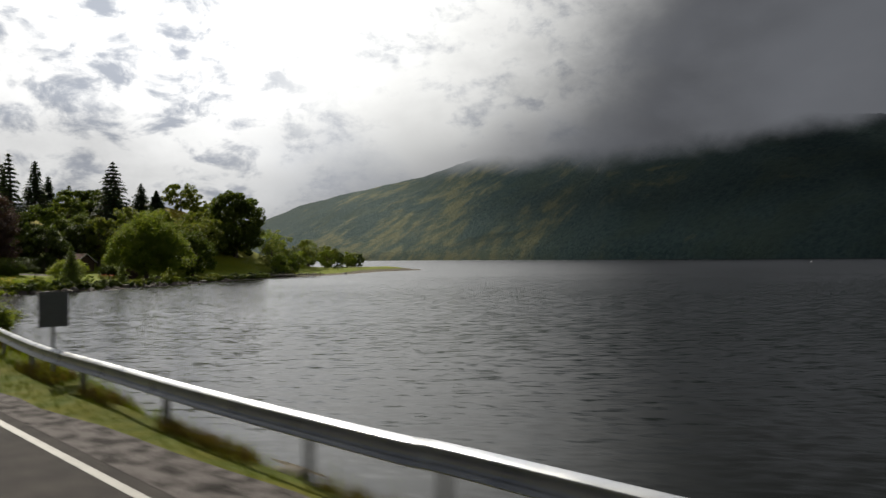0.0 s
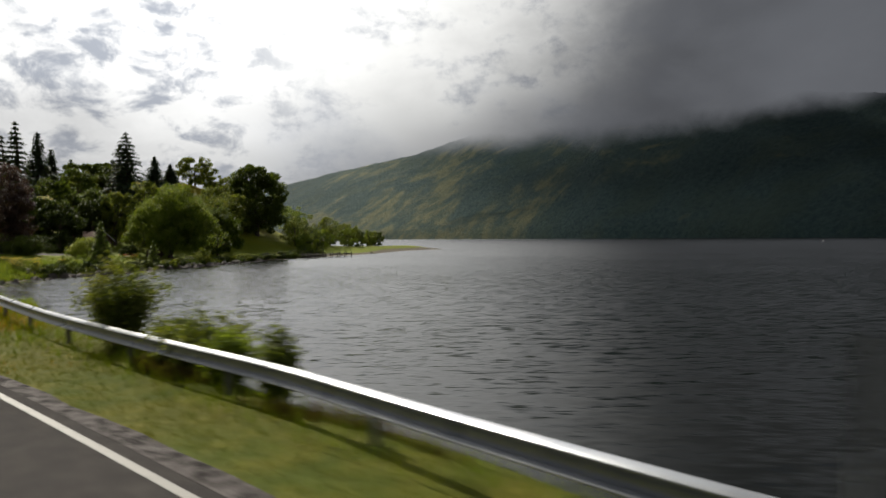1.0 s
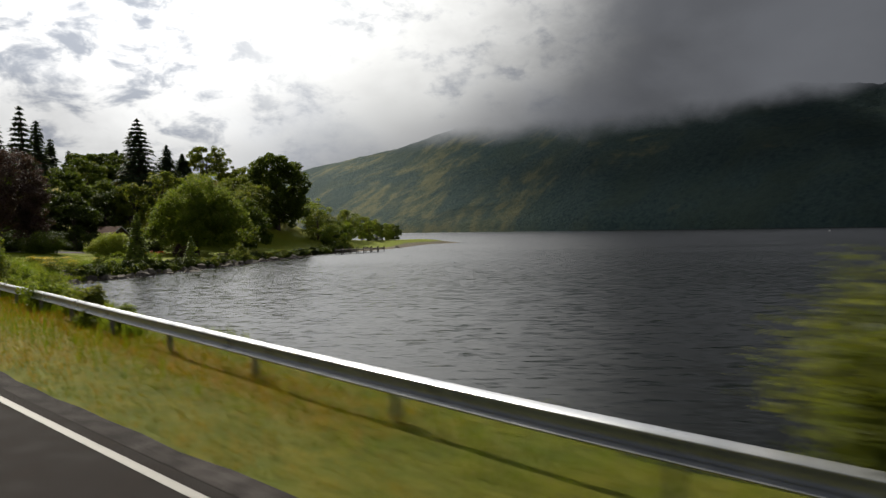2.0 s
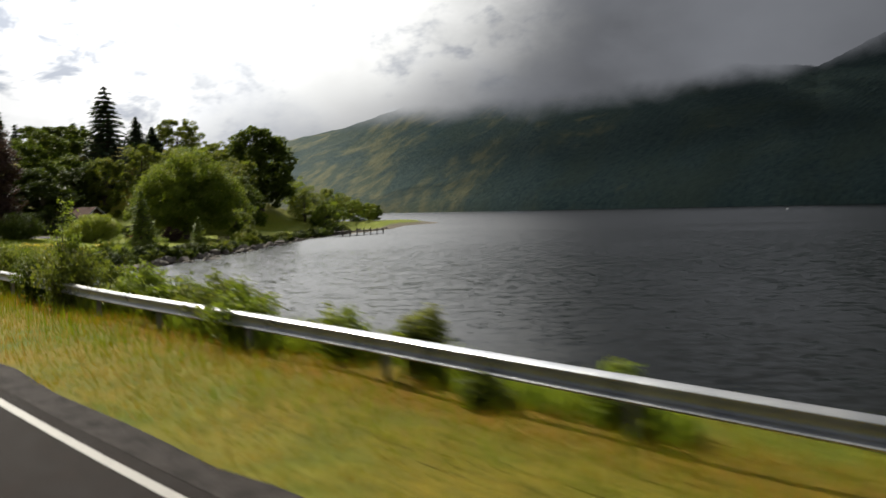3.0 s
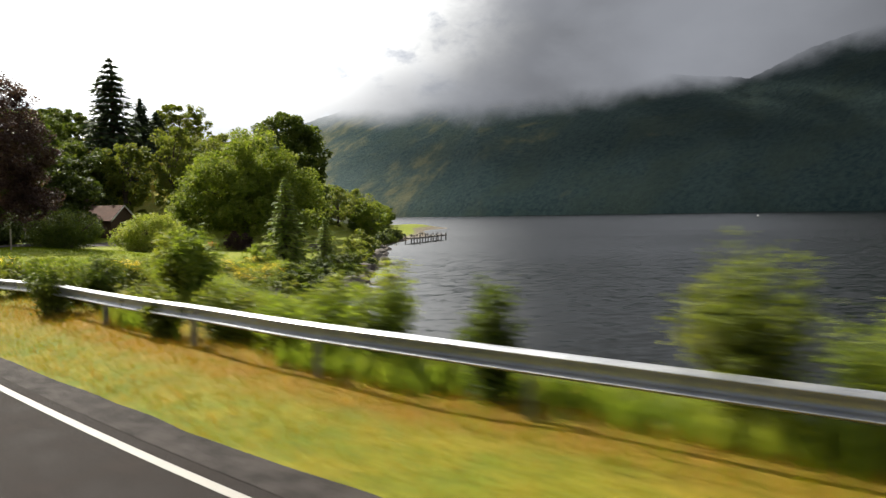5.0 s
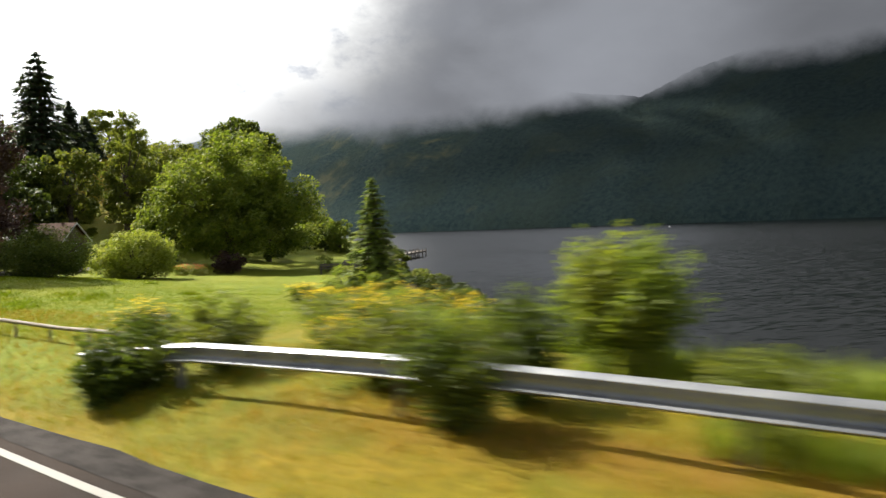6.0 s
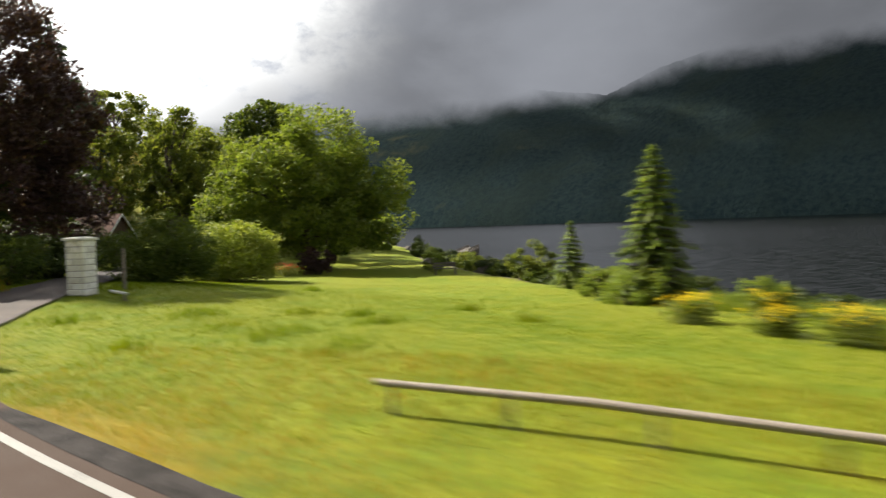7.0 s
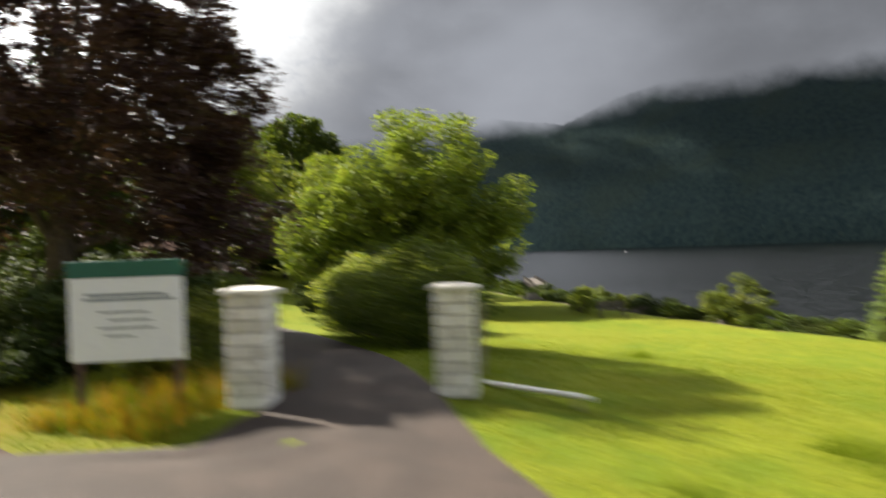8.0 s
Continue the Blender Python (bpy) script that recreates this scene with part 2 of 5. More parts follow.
def mat_cloud(k):
    p = place(k)
    d = k.vmath("NORMALIZE", k.vmath("SUBTRACT", p, (8.0, 70.0, 2.6)))
    col = cloud_light(k, d)
    n = k.noise(k.vmath("MULTIPLY", d, (1.0, 1.0, 1.3)), 13.0, 5, 0.58, 0.2)
    n2 = k.noise(d, 5.0, 3, 0.5)
    f = k.math("ADD", zone(k, "fade"), k.math("MULTIPLY", k.math("SUBTRACT", n, 0.5), 1.2))
    f = k.math("ADD", f, k.math("MULTIPLY", k.math("SUBTRACT", n2, 0.5), 0.8))
    alpha = k.math("MULTIPLY", k.ramp(f, 0.0, 1.1), zone(k, "side"))
    e = k.add("ShaderNodeEmission")
    k.link(col, e.inputs[0])
    t = k.add("ShaderNodeBsdfTransparent")
    s = k.add("ShaderNodeMixShader")
    k.link(alpha, s.inputs[0]); k.link(t.outputs[0], s.inputs[1]); k.link(e.outputs[0], s.inputs[2])
    return s.outputs[0]


def mat_asphalt(k):
    p = place(k)
    g, m, b = k.noise(p, 60.0, 3, 0.7), k.noise(p, 2.0, 5, 0.6), k.noise(p, 0.35, 4, 0.55)
    c = k.mix(k.ramp(g, 0.3, 0.7), (0.010, 0.0083, 0.0075), (0.027, 0.022, 0.020))
    c = k.mix(k.ramp(m, 0.45, 0.7, 0.0, 0.5), c, (0.036, 0.030, 0.027))
    c = k.mix(k.ramp(b, 0.5, 0.7, 0.0, 0.4), c, (0.020, 0.017, 0.016))
    worn = k.mix(k.ramp(k.math("ADD", g, m), 0.75, 1.25), (0.030, 0.027, 0.026), (0.085, 0.078, 0.073))
    way = k.math("ADD", k.vmath("DOT_PRODUCT", p, (0.0, 1.0, 0.0)), k.math("MULTIPLY", b, 14.0))
    c = k.mix(k.ramp(way, 46.0, 30.0, 0.0, 0.85), c, worn)
    c = k.mix(k.ramp(way, 104.0, 126.0, 0.0, 1.0), c, k.mix(g, (0.046, 0.033, 0.027), (0.092, 0.066, 0.052)))
    return principled(k, c, k.ramp(m, 0.3, 0.7, 0.8, 0.95), normal=k.bump(g, 0.5, 0.01), spec=0.06)


def mat_shoulder(k):
    p = place(k)
    g, m, b = k.noise(p, 38.0, 4, 0.7), k.noise(p, 3.0, 5, 0.65), k.noise(p, 0.5, 3, 0.5)
    c = k.mix(k.ramp(k.math("ADD", g, m), 0.75, 1.25), (0.013, 0.011, 0.010), (0.033, 0.028, 0.025))
    way = k.math("ADD", k.vmath("DOT_PRODUCT", p, (0.0, 1.0, 0.0)), k.math("MULTIPLY", b, 14.0))
    pale = k.math("MULTIPLY", k.ramp(m, 0.38, 0.60), k.ramp(way, 52.0, 36.0, 0.14, 1.0))
    c = k.mix(pale, c, k.mix(k.ramp(g, 0.3, 0.7), (0.090, 0.080, 0.078), (0.190, 0.172, 0.165)))
    return principled(k, c, 0.9, normal=k.bump(k.math("ADD", g, m), 0.7, 0.02), spec=0.1)


def mat_drive(k):
    p = place(k)
    g, m = k.noise(p, 45.0, 3, 0.7), k.noise(p, 0.9, 5, 0.6)
    c = k.mix(k.ramp(g, 0.3, 0.7), (0.023, 0.0155, 0.0115), (0.049, 0.033, 0.0245))
    c = k.mix(k.ramp(m, 0.42, 0.66, 0.0, 0.7), c, (0.064, 0.044, 0.033))
    return principled(k, c, 0.85, normal=k.bump(k.math("ADD", g, m), 0.6, 0.02))


def mat_paint(k):
    p = place(k)
    g, m = k.noise(p, 30.0, 4, 0.7), k.noise(p, 3.0, 4, 0.6)
    c = k.mix(k.ramp(k.math("ADD", g, m), 1.05, 1.35), (0.21, 0.20, 0.178), (0.06, 0.056, 0.052))
    return principled(k, c, 0.6, normal=k.bump(g, 0.3, 0.004))


def mat_steel(k):
    p = place(k)
    m, g = k.noise(p, 1.7, 5, 0.6), k.noise(p, 25.0, 4, 0.65)
    c = k.mix(k.ramp(m, 0.35, 0.65), (0.25, 0.265, 0.29), (0.34, 0.35, 0.365))
    c = k.mix(k.ramp(g, 0.58, 0.75, 0.0, 0.35), c, (0.40, 0.34, 0.27))
    return principled(k, c, k.ramp(m, 0.3, 0.7, 0.26, 0.36), 0.5, normal=k.bump(g, 0.10, 0.002), spec=0.7)


def mat_post(k):
    p = place(k)
    m, g = k.noise(p, 4.0, 5, 0.6), k.noise(p, 30.0, 4, 0.65)
    c = k.mix(k.ramp(m, 0.35, 0.65), (0.10, 0.10, 0.095), (0.19, 0.18, 0.165))
    c = k.mix(k.ramp(g, 0.55, 0.75, 0.0, 0.5), c, (0.12, 0.075, 0.045))
    return principled(k, c, 0.75, 0.0, normal=k.bump(g, 0.3, 0.003), spec=0.3)


def mat_masonry(k):
    p = place(k)
    r = k.add("ShaderNodeObjectInfo").outputs["Random"]
    g, m = k.noise(p, 40.0, 4, 0.7), k.noise(p, 5.0, 5, 0.65)
    c = k.mix(k.ramp(r, 0.0, 1.0), (0.62, 0.60, 0.53), (0.80, 0.78, 0.72))
    c = k.mix(k.ramp(m, 0.48, 0.72, 0.0, 0.6), c, (0.33, 0.30, 0.22))
    c = k.mix(k.ramp(g, 0.62, 0.8, 0.0, 0.5), c, (0.20, 0.20, 0.13))
    return principled(k, c, 0.85, normal=k.bump(k.math("ADD", g, m), 0.7, 0.012))


def mat_mortar(k):
    p = place(k)
    g = k.noise(p, 50.0, 4, 0.7)
    return principled(k, k.mix(k.ramp(g, 0.3, 0.7), (0.14, 0.125, 0.10), (0.27, 0.25, 0.21)), 0.95, normal=k.bump(g, 0.6, 0.01))


def wood(light, dark, rough=0.8):
    def build(k):
        p = object_place(k)
        s = k.vmath("MULTIPLY", p, (4.0, 4.0, 22.0))
        g, m = k.noise(s, 2.2, 5, 0.65, 0.6), k.noise(p, 3.0, 4, 0.6)
        c = k.mix(k.ramp(g, 0.3, 0.7), dark, light)
        c = k.mix(k.ramp(m, 0.5, 0.75, 0.0, 0.5), c, dark)
        return principled(k, c, rough, normal=k.bump(g, 0.5, 0.01))
    return build


def mat_bark(k):
    p = place(k)
    s = k.vmath("MULTIPLY", p, (7.0, 7.0, 1.6))
    g = k.noise(s, 2.0, 6, 0.7, 0.8)
    c = k.mix(k.ramp(g, 0.3, 0.7), (0.035, 0.027, 0.020), (0.13, 0.105, 0.08))
    return principled(k, c, 0.95, normal=k.bump(g, 0.9, 0.06), spec=0.2)


def leaf(c1, c2, c3, glow=0.42, spec=0.2):
    """Leaves: matt with a sheen, and lit through from behind."""
    def build(k):
        g = k.add("ShaderNodeNewGeometry")
        r = g.outputs["Random Per Island"]
        n = k.noise(g.outputs["Position"], 0.8, 4, 0.6)
        c = k.mix(r, c1, c2)
        c = k.mix(k.ramp(n, 0.45, 0.68, 0.0, 0.75), c, c3)
        d = principled(k, c, 0.6, spec=spec)
        t = k.add("ShaderNodeBsdfTranslucent")
        k.link(k.mix(1.0, c, (1.0, 1.0, 0.45), "MULTIPLY"), t.inputs[0])
        s = k.add("ShaderNodeMixShader")
        s.inputs[0].default_value = glow
        k.link(d, s.inputs[1]); k.link(t.outputs[0], s.inputs[2])
        return s.outputs[0]
    return build


def plain(c, rough=0.7, vary=0.25, scale=6.0, metal=0.0):
    def build(k):
        p = object_place(k)
        g, m = k.noise(p, scale * 6, 4, 0.65), k.noise(p, scale, 4, 0.6)
        dark = tuple(x * (1 - vary) for x in c)
        col = k.mix(k.ramp(k.math("ADD", g, m), 0.75, 1.25), dark, c)
        return principled(k, col, rough, metal, normal=k.bump(g, 0.25, 0.006), spec=0.25)
    return build


M = {n: material(n, b) for n, b in dict(
    ground=mat_ground, water=mat_water, hillside=mat_hill, cloud=mat_cloud, asphalt=mat_asphalt, drive=mat_drive, shoulder=mat_shoulder, road_paint=mat_paint,
    steel=mat_steel, rail_post=mat_post, masonry=mat_masonry, mortar=mat_mortar, bark=mat_bark,
    weathered_wood=wood((0.26, 0.22, 0.17), (0.11, 0.09, 0.065)), dark_wood=wood((0.10, 0.055, 0.035), (0.035, 0.018, 0.012)),
    pale_wood=wood((0.33, 0.28, 0.22), (0.16, 0.13, 0.10)),
    jetty_wood=wood((0.16, 0.135, 0.11), (0.06, 0.05, 0.04)),
    leaf_sycamore=leaf((0.115, 0.170, 0.024), (0.210, 0.262, 0.042), (0.260, 0.290, 0.065), 0.52),
    leaf_yew=leaf((0.030, 0.048, 0.011), (0.060, 0.085, 0.018), (0.080, 0.098, 0.020), 0.35),
    leaf_dark=leaf((0.055, 0.085, 0.015), (0.105, 0.145, 0.024), (0.140, 0.165, 0.028), 0.48),
    leaf_mid=leaf((0.105, 0.140, 0.026), (0.180, 0.212, 0.040), (0.230, 0.235, 0.050), 0.5),
    leaf_light=leaf((0.145, 0.205, 0.030), (0.225, 0.285, 0.044), (0.285, 0.305, 0.056), 0.52),
    leaf_rhodo=leaf((0.190, 0.250, 0.030), (0.350, 0.390, 0.070), (0.400, 0.410, 0.130), 0.45),
    leaf_copper=leaf((0.040, 0.020, 0.020), (0.072, 0.036, 0.034), (0.105, 0.062, 0.056), 0.35, 0.5),
    needle=leaf((0.022, 0.040, 0.020), (0.050, 0.074, 0.032), (0.064, 0.088, 0.038), 0.3),
    needle_young=leaf((0.100, 0.150, 0.026), (0.180, 0.235, 0.045), (0.230, 0.270, 0.055), 0.45),
    blade=leaf((0.128, 0.160, 0.006), (0.235, 0.216, 0.009), (0.265, 0.200, 0.011), 0.45, 0.08),
    blade_green=leaf((0.110, 0.170, 0.008), (0.180, 0.230, 0.011), (0.22, 0.245, 0.013), 0.42, 0.08),
    blade_dark=leaf((0.060, 0.090, 0.008), (0.110, 0.135, 0.012), (0.145, 0.135, 0.016), 0.4, 0.08),
    blade_dry=leaf((0.26, 0.16, 0.016), (0.36, 0.20, 0.022), (0.28, 0.15, 0.022), 0.45, 0.08),
    blade_brown=leaf((0.075, 0.052, 0.018), (0.120, 0.085, 0.026), (0.090, 0.080, 0.020), 0.4, 0.08),
    petal_yellow=leaf((0.76, 0.56, 0.012), (0.84, 0.64, 0.02), (0.74, 0.50, 0.012), 0.35),
    petal_red=leaf((0.60, 0.05, 0.02), (0.70, 0.09, 0.03), (0.50, 0.04, 0.02), 0.3),
    rock=plain((0.17, 0.15, 0.125), 0.9, 0.6, 2.0), roof=plain((0.11, 0.058, 0.042), 0.95, 0.35, 1.5),
    white_paint=plain((0.78, 0.78, 0.74), 0.55, 0.1, 3.0), green_paint=plain((0.03, 0.12, 0.085), 0.5, 0.15, 3.0),
    sign_back=plain((0.085, 0.09, 0.085), 0.55, 0.2, 3.0, 0.3), sign_white=plain((0.74, 0.76, 0.77), 0.4, 0.06, 3.0),
    lettering=plain((0.24, 0.27, 0.28), 0.6, 0.1), dark_glass=plain((0.02, 0.025, 0.03), 0.08, 0.1),
    concrete=plain((0.42, 0.40, 0.36), 0.9, 0.3, 3.0)).items()}

# ---- mesh helpers ----
rng = np.random.default_rng(7)


def mesh_of(name, verts, faces, mat):
    """verts (n, 3) and faces (m, 3 or 4) as arrays."""
    verts, faces = np.asarray(verts, np.float32), np.asarray(faces, np.int32)
    me = bpy.data.meshes.new(name)
    me.vertices.add(len(verts))
    me.vertices.foreach_set("co", verts.ravel())
    c = faces.shape[1]
    me.loops.add(faces.size)
    me.loops.foreach_set("vertex_index", faces.ravel())
    me.polygons.add(len(faces))
    me.polygons.foreach_set("loop_start", np.arange(0, faces.size, c, dtype=np.int32))
    me.update(calc_edges=True)
    me.materials.append(mat)
    return me


def from_bm(name, bm, mat):
    bmesh.ops.recalc_face_normals(bm, faces=bm.faces)
    me = bpy.data.meshes.new(name)
    bm.to_mesh(me)
    bm.free()
    me.materials.append(mat)
    return me


def smooth(me):
    me.polygons.foreach_set("use_smooth", np.ones(len(me.polygons), bool))
    return me


def thing(name, label, category, at=(0, 0, 0), group="", turn=0.0):
    ob = tagged(new(name), label, category, group)
    ob.matrix_world = pose(*at, 0, 0, turn)
    ob.empty_display_size = 0.3
    return ob


def part(name, me, parent, label="", at=None):
    ob = new(name, me)
    ob.parent = parent
    if at is not None: ob.matrix_local = at
    if label: tagged(ob, label)
    return ob


def structure(name, me, label, category):
    return tagged(new(name, me), label, category, kind="structure")


def stuff(name, me, label, category):
    return tagged(new(name, me), label, category, kind="stuff")


def box(name, size, mat, bevel=0.01, at=(0, 0, 0), taper=1.0):
    bm = bmesh.new()
    bmesh.ops.create_cube(bm, size=1.0)
    for v in bm.verts:
        s = taper if v.co.z > 0 else 1.0
        v.co = Vector((v.co.x * size[0] * s + at[0], v.co.y * size[1] * s + at[1], v.co.z * size[2] + at[2]))
    if bevel:
        bmesh.ops.bevel(bm, geom=bm.edges[:], offset=bevel, segments=1, affect="EDGES")
    return from_bm(name, bm, mat)


def tube(name, pts, radii, mat, sides=8):
    """A tapered tube along pts."""
    V, F = tube_arrays(pts, radii, sides)
    return smooth(mesh_of(name, V, F, mat))


def tube_arrays(pts, radii, sides=7, start=0):
    pts = [Vector(p) for p in pts]
    V, F = [], []
    for i, (p, r) in enumerate(zip(pts, radii)):
        d = (pts[min(i + 1, len(pts) - 1)] - pts[max(i - 1, 0)]).normalized()
        a = d.orthogonal().normalized() if abs(d.z) < 0.99 else Vector((1, 0, 0))
        b = d.cross(a)
        for s in range(sides):
            w = 2 * math.pi * s / sides
            V.append(p + (a * math.cos(w) + b * math.sin(w)) * r)
    for i in range(len(pts) - 1):
        for s in range(sides):
            q, n = i * sides + s, i * sides + (s + 1) % sides
            F.append((start + q, start + n, start + n + sides, start + q + sides))
    return [tuple(v) for v in V], F


# ---- plan: the road's line, the shore, the heights ----
LINE = [(0, -400), (0, -60), (0, -25), (0, 0), (0.02, 16), (0.25, 25), (1.1, 50), (2.45, 66), (4.8, 86), (6.8, 97), (8.6, 105), (10.9, 113),
        (13.5, 121), (16.4, 128.6), (20.2, 138), (27.5, 156), (41, 190), (58, 240), (74, 300), (100, 420), (180, 760), (500, 2200)]


def spline(points, step=1.0):
    """A smooth line through the points."""
    P = [np.array(p, float) for p in points]
    P = [2 * P[0] - P[1]] + P + [2 * P[-1] - P[-2]]
    out = []
    for a, b, c, d in zip(P, P[1:], P[2:], P[3:]):
        n = max(2, int(np.linalg.norm(c - b) / step))
        for i in range(n):
            t = i / n
            out.append(0.5 * (2 * b + (c - a) * t + (2 * a - 5 * b + 4 * c - d) * t * t + (3 * b - a - 3 * c + d) * t ** 3))
    out.append(P[-2])
    return np.array(out)


ROAD = spline(LINE, 2.0)
SHORE = spline([(9, -900), (8.6, -60), (8.2, -20), (7.1, 0), (7.1, 10), (7.5, 20), (8.5, 30), (9.7, 40), (11.2, 50), (12.7, 60), (14.3, 70), (15.8, 80), (18, 88),
                (20.6, 94), (24, 99.4), (28.5, 103.6), (34, 107), (40, 110.4), (46, 114.2), (54, 120), (62, 126.3), (70, 132), (80, 139), (93, 146.5), (106, 152.8), (125, 162.5),
                (145, 176), (160, 187), (178, 196), (197, 202), (186, 208), (170, 213), (160, 226), (166, 260), (190, 330), (205, 500), (222, 1100),
                (240, 2300), (250, 4400)], 6.0)
WATER_Z = -1.54
RAIL = spline([(5.45, -26), (5.45, 2), (5.33, 6), (5.27, 10), (5.36, 14), (5.47, 18), (5.85, 22), (6.3, 26), (6.45, 29.5), (6.6, 33), (6.95, 38), (7.5, 43), (8.1, 48), (8.7, 53),
               (9.45, 58.5), (10.0, 63), (10.45, 67), (11.0, 71), (11.75, 77), (12.15, 83), (12.7, 89), (13.4, 93), (13.95, 96.4), (14.7, 100), (15.3, 104.2), (15.5, 106), (15.6, 108.3)], 0.4)


def near(line, x, y):
    """Distance of the points x, y from a line, which piece is nearest, the side (+ to the right) and the way along it."""
    best = np.full(x.shape, 1e9)
    side, along = np.zeros(x.shape), np.zeros(x.shape)
    seg = np.hypot(*(line[1:] - line[:-1]).T)
    run = np.r_[0, np.cumsum(seg)]
    for i, (a, b) in enumerate(zip(line, line[1:])):
        d = b - a
        t = np.clip(((x - a[0]) * d[0] + (y - a[1]) * d[1]) / (d @ d), 0, 1)
        px, py = x - a[0] - t * d[0], y - a[1] - t * d[1]
        r = np.hypot(px, py)
        m = r < best - 1e-9
        best = np.where(m, r, best)
        side = np.where(m, np.sign(px * d[1] - py * d[0]), side)
        along = np.where(m, run[i] + t * seg[i], along)
    return best, side, along


def on_land(x, y):
    """Whether the points lie on the road's side of the shore."""
    odd = np.zeros(x.shape, bool)
    for a, b in zip(SHORE, SHORE[1:]):
        if a[1] == b[1]: continue
        m = (a[1] > y) != (b[1] > y)
        odd ^= m & (x < a[0] + (y - a[1]) / (b[1] - a[1]) * (b[0] - a[0]))
    return np.where((y < SHORE[0][1]) | (y > SHORE[-1][1]), x < 9, odd)


def road_z(y):
    return np.interp(y, [-500, 66, 80, 97, 105, 113, 121, 128.6, 140, 156, 200, 300, 5000], [0, 0, -0.08, -0.17, -0.15, -0.05, 0.18, 0.42, 0.75, 1.0, 2.0, 6.0, 14])


def ss(a, b, v):
    t = np.clip((v - a) / (b - a), 0, 1)
    return t * t * (3 - 2 * t)


def wobble(x, y, s):
    return (np.sin(x / s + 1.3 * np.sin(y / s * 0.7)) + np.sin(y / s * 1.21 + 1.7 * np.sin(x / s * 0.53)) + np.sin((x + y) / s * 0.61)) / 3


def terrain(x, y, local=False):
    """Height of the land, and how much of the shore, the lawn and the golden slope is at each place."""
    x, y = np.asarray(x, float), np.asarray(y, float)
    far, side, _ = near(SHORE_NEAR if local else SHORE, x, y)
    inland = np.where(on_land(x, y), far, -far)
    d, s, _ = near(ROAD_NEAR if local else ROAD, x, y)
    lat = s * d
    rz = road_z(y)
    level = rz + (-0.25 - rz) * ss(10, 25, lat) * ss(95, 118, y) + 0.3 * ss(25, 60, lat)
    level = level - 0.95 * ss(14, 40, lat) * ss(100, 118, y) * ss(160, 143, y - 24 * ss(66, 82, x))
    level = level + 0.5 * ss(4, 30, -lat) + 14 * ss(20, 160, -lat)
    hill = 15.5 * np.exp(-(((x - 82) / 30) ** 2 + ((y - 207) / 31) ** 2)) + 17 * np.exp(-(((x - 66) / 38) ** 2 + ((y - 290) / 50) ** 2))
    hill = hill + 5.6 * np.exp(-(((x - 101) / 18) ** 2 + ((y - 203) / 14) ** 2))
    hill = hill + 60 * ss(250, 1500, inland) * ss(0, 300, y)
    level = level + hill * ss(2, 22, inland)
    level = level + 0.24 * np.exp(-((x - 28) / 5.5) ** 2 - ((y - 134.5) / 5) ** 2)
    level = level + 0.28 * ss(86, 98, y) * ss(125, 117, y) * ss(4.9, 7.2, lat) * ss(17, 11, lat)
    bank = np.interp(y, [0, 12, 18, 50, 80, 100, 130], [2.2, 2.1, 1.2, 1.3, 2.4, 4.6, 6.0])
    up = ss(0, 1, inland / bank)
    z = np.where(inland < 0, WATER_Z + np.maximum(inland * 0.22, -7), WATER_Z + (level - WATER_Z) * up)
    rough = ss(5.5, 8, lat) * ss(-3, 2, inland)
    z = z + 0.05 * wobble(x, y, 2.3) * ss(4.5, 7, np.abs(lat)) + 0.06 * wobble(x, y, 0.9) * rough * (1 - ss(9, 16, inland))
    brink = np.where(lat > 0, np.interp(y, [8, 20], [5.3, 5.75]), 5.75)
    on_road = ss(brink, brink - 0.5, np.abs(lat))
    z = np.where(np.abs(lat) < brink, z * (1 - on_road) + (rz - 0.05) * on_road, z)
    shore = np.clip(1.15 - up * 1.3, 0, 1)
    lawn = ss(105, 112, y) * ss(3.5, 6, lat)
    golden = np.clip(hill / 6 - 0.3, 0, 1)
    dry = ss(1.1, 0.3, np.abs(x - np.interp(y, RAIL[:, 1], RAIL[:, 0]) + 0.15)) * ss(36, 50, y) * ss(106, 98, y)
    return z, shore, lawn, golden, dry


ROAD_NEAR, SHORE_NEAR = ROAD[(ROAD[:, 1] > -70) & (ROAD[:, 1] < 330)], SHORE[(SHORE[:, 1] > -70) & (SHORE[:, 1] < 270)]


def ground_z(x, y):
    return float(terrain(np.array([x]), np.array([y]), True)[0][0])


def axis(lo, hi, step, mid_lo, mid_hi, mid, end):
    a = np.arange(lo, hi, step)
    b = np.arange(hi, mid_hi, mid)
    c = np.arange(mid_lo, lo, mid)
    g = np.geomspace(1, end, 22) * 3
    return np.r_[(mid_lo - g)[::-1], c, a, b, mid_hi + g]


gx, gy = axis(-6, 62, 0.6, -60, 230, 2.6, 1500), axis(-22, 160, 0.6, -60, 340, 2.6, 1500)
X, Y = np.meshgrid(gx, gy)
gz, g_shore, g_lawn, g_gold, g_dry = terrain(X.ravel(), Y.ravel())
n = len(gx)
ii = (np.arange(len(gy) - 1)[:, None] * n + np.arange(n - 1)[None]).ravel()
me = smooth(mesh_of("ground", np.c_[X.ravel(), Y.ravel(), gz], np.c_[ii, ii + 1, ii + n + 1, ii + n], M["ground"]))
for key, v in (("shore", g_shore), ("lawn", g_lawn), ("golden", g_gold), ("dry", g_dry)):
    me.attributes.new(key, "FLOAT", "POINT").data.foreach_set("value", v.astype(np.float32))
ground = structure("ground", me, "grassy lochside land with a stony shore and a golden slope", "ground")

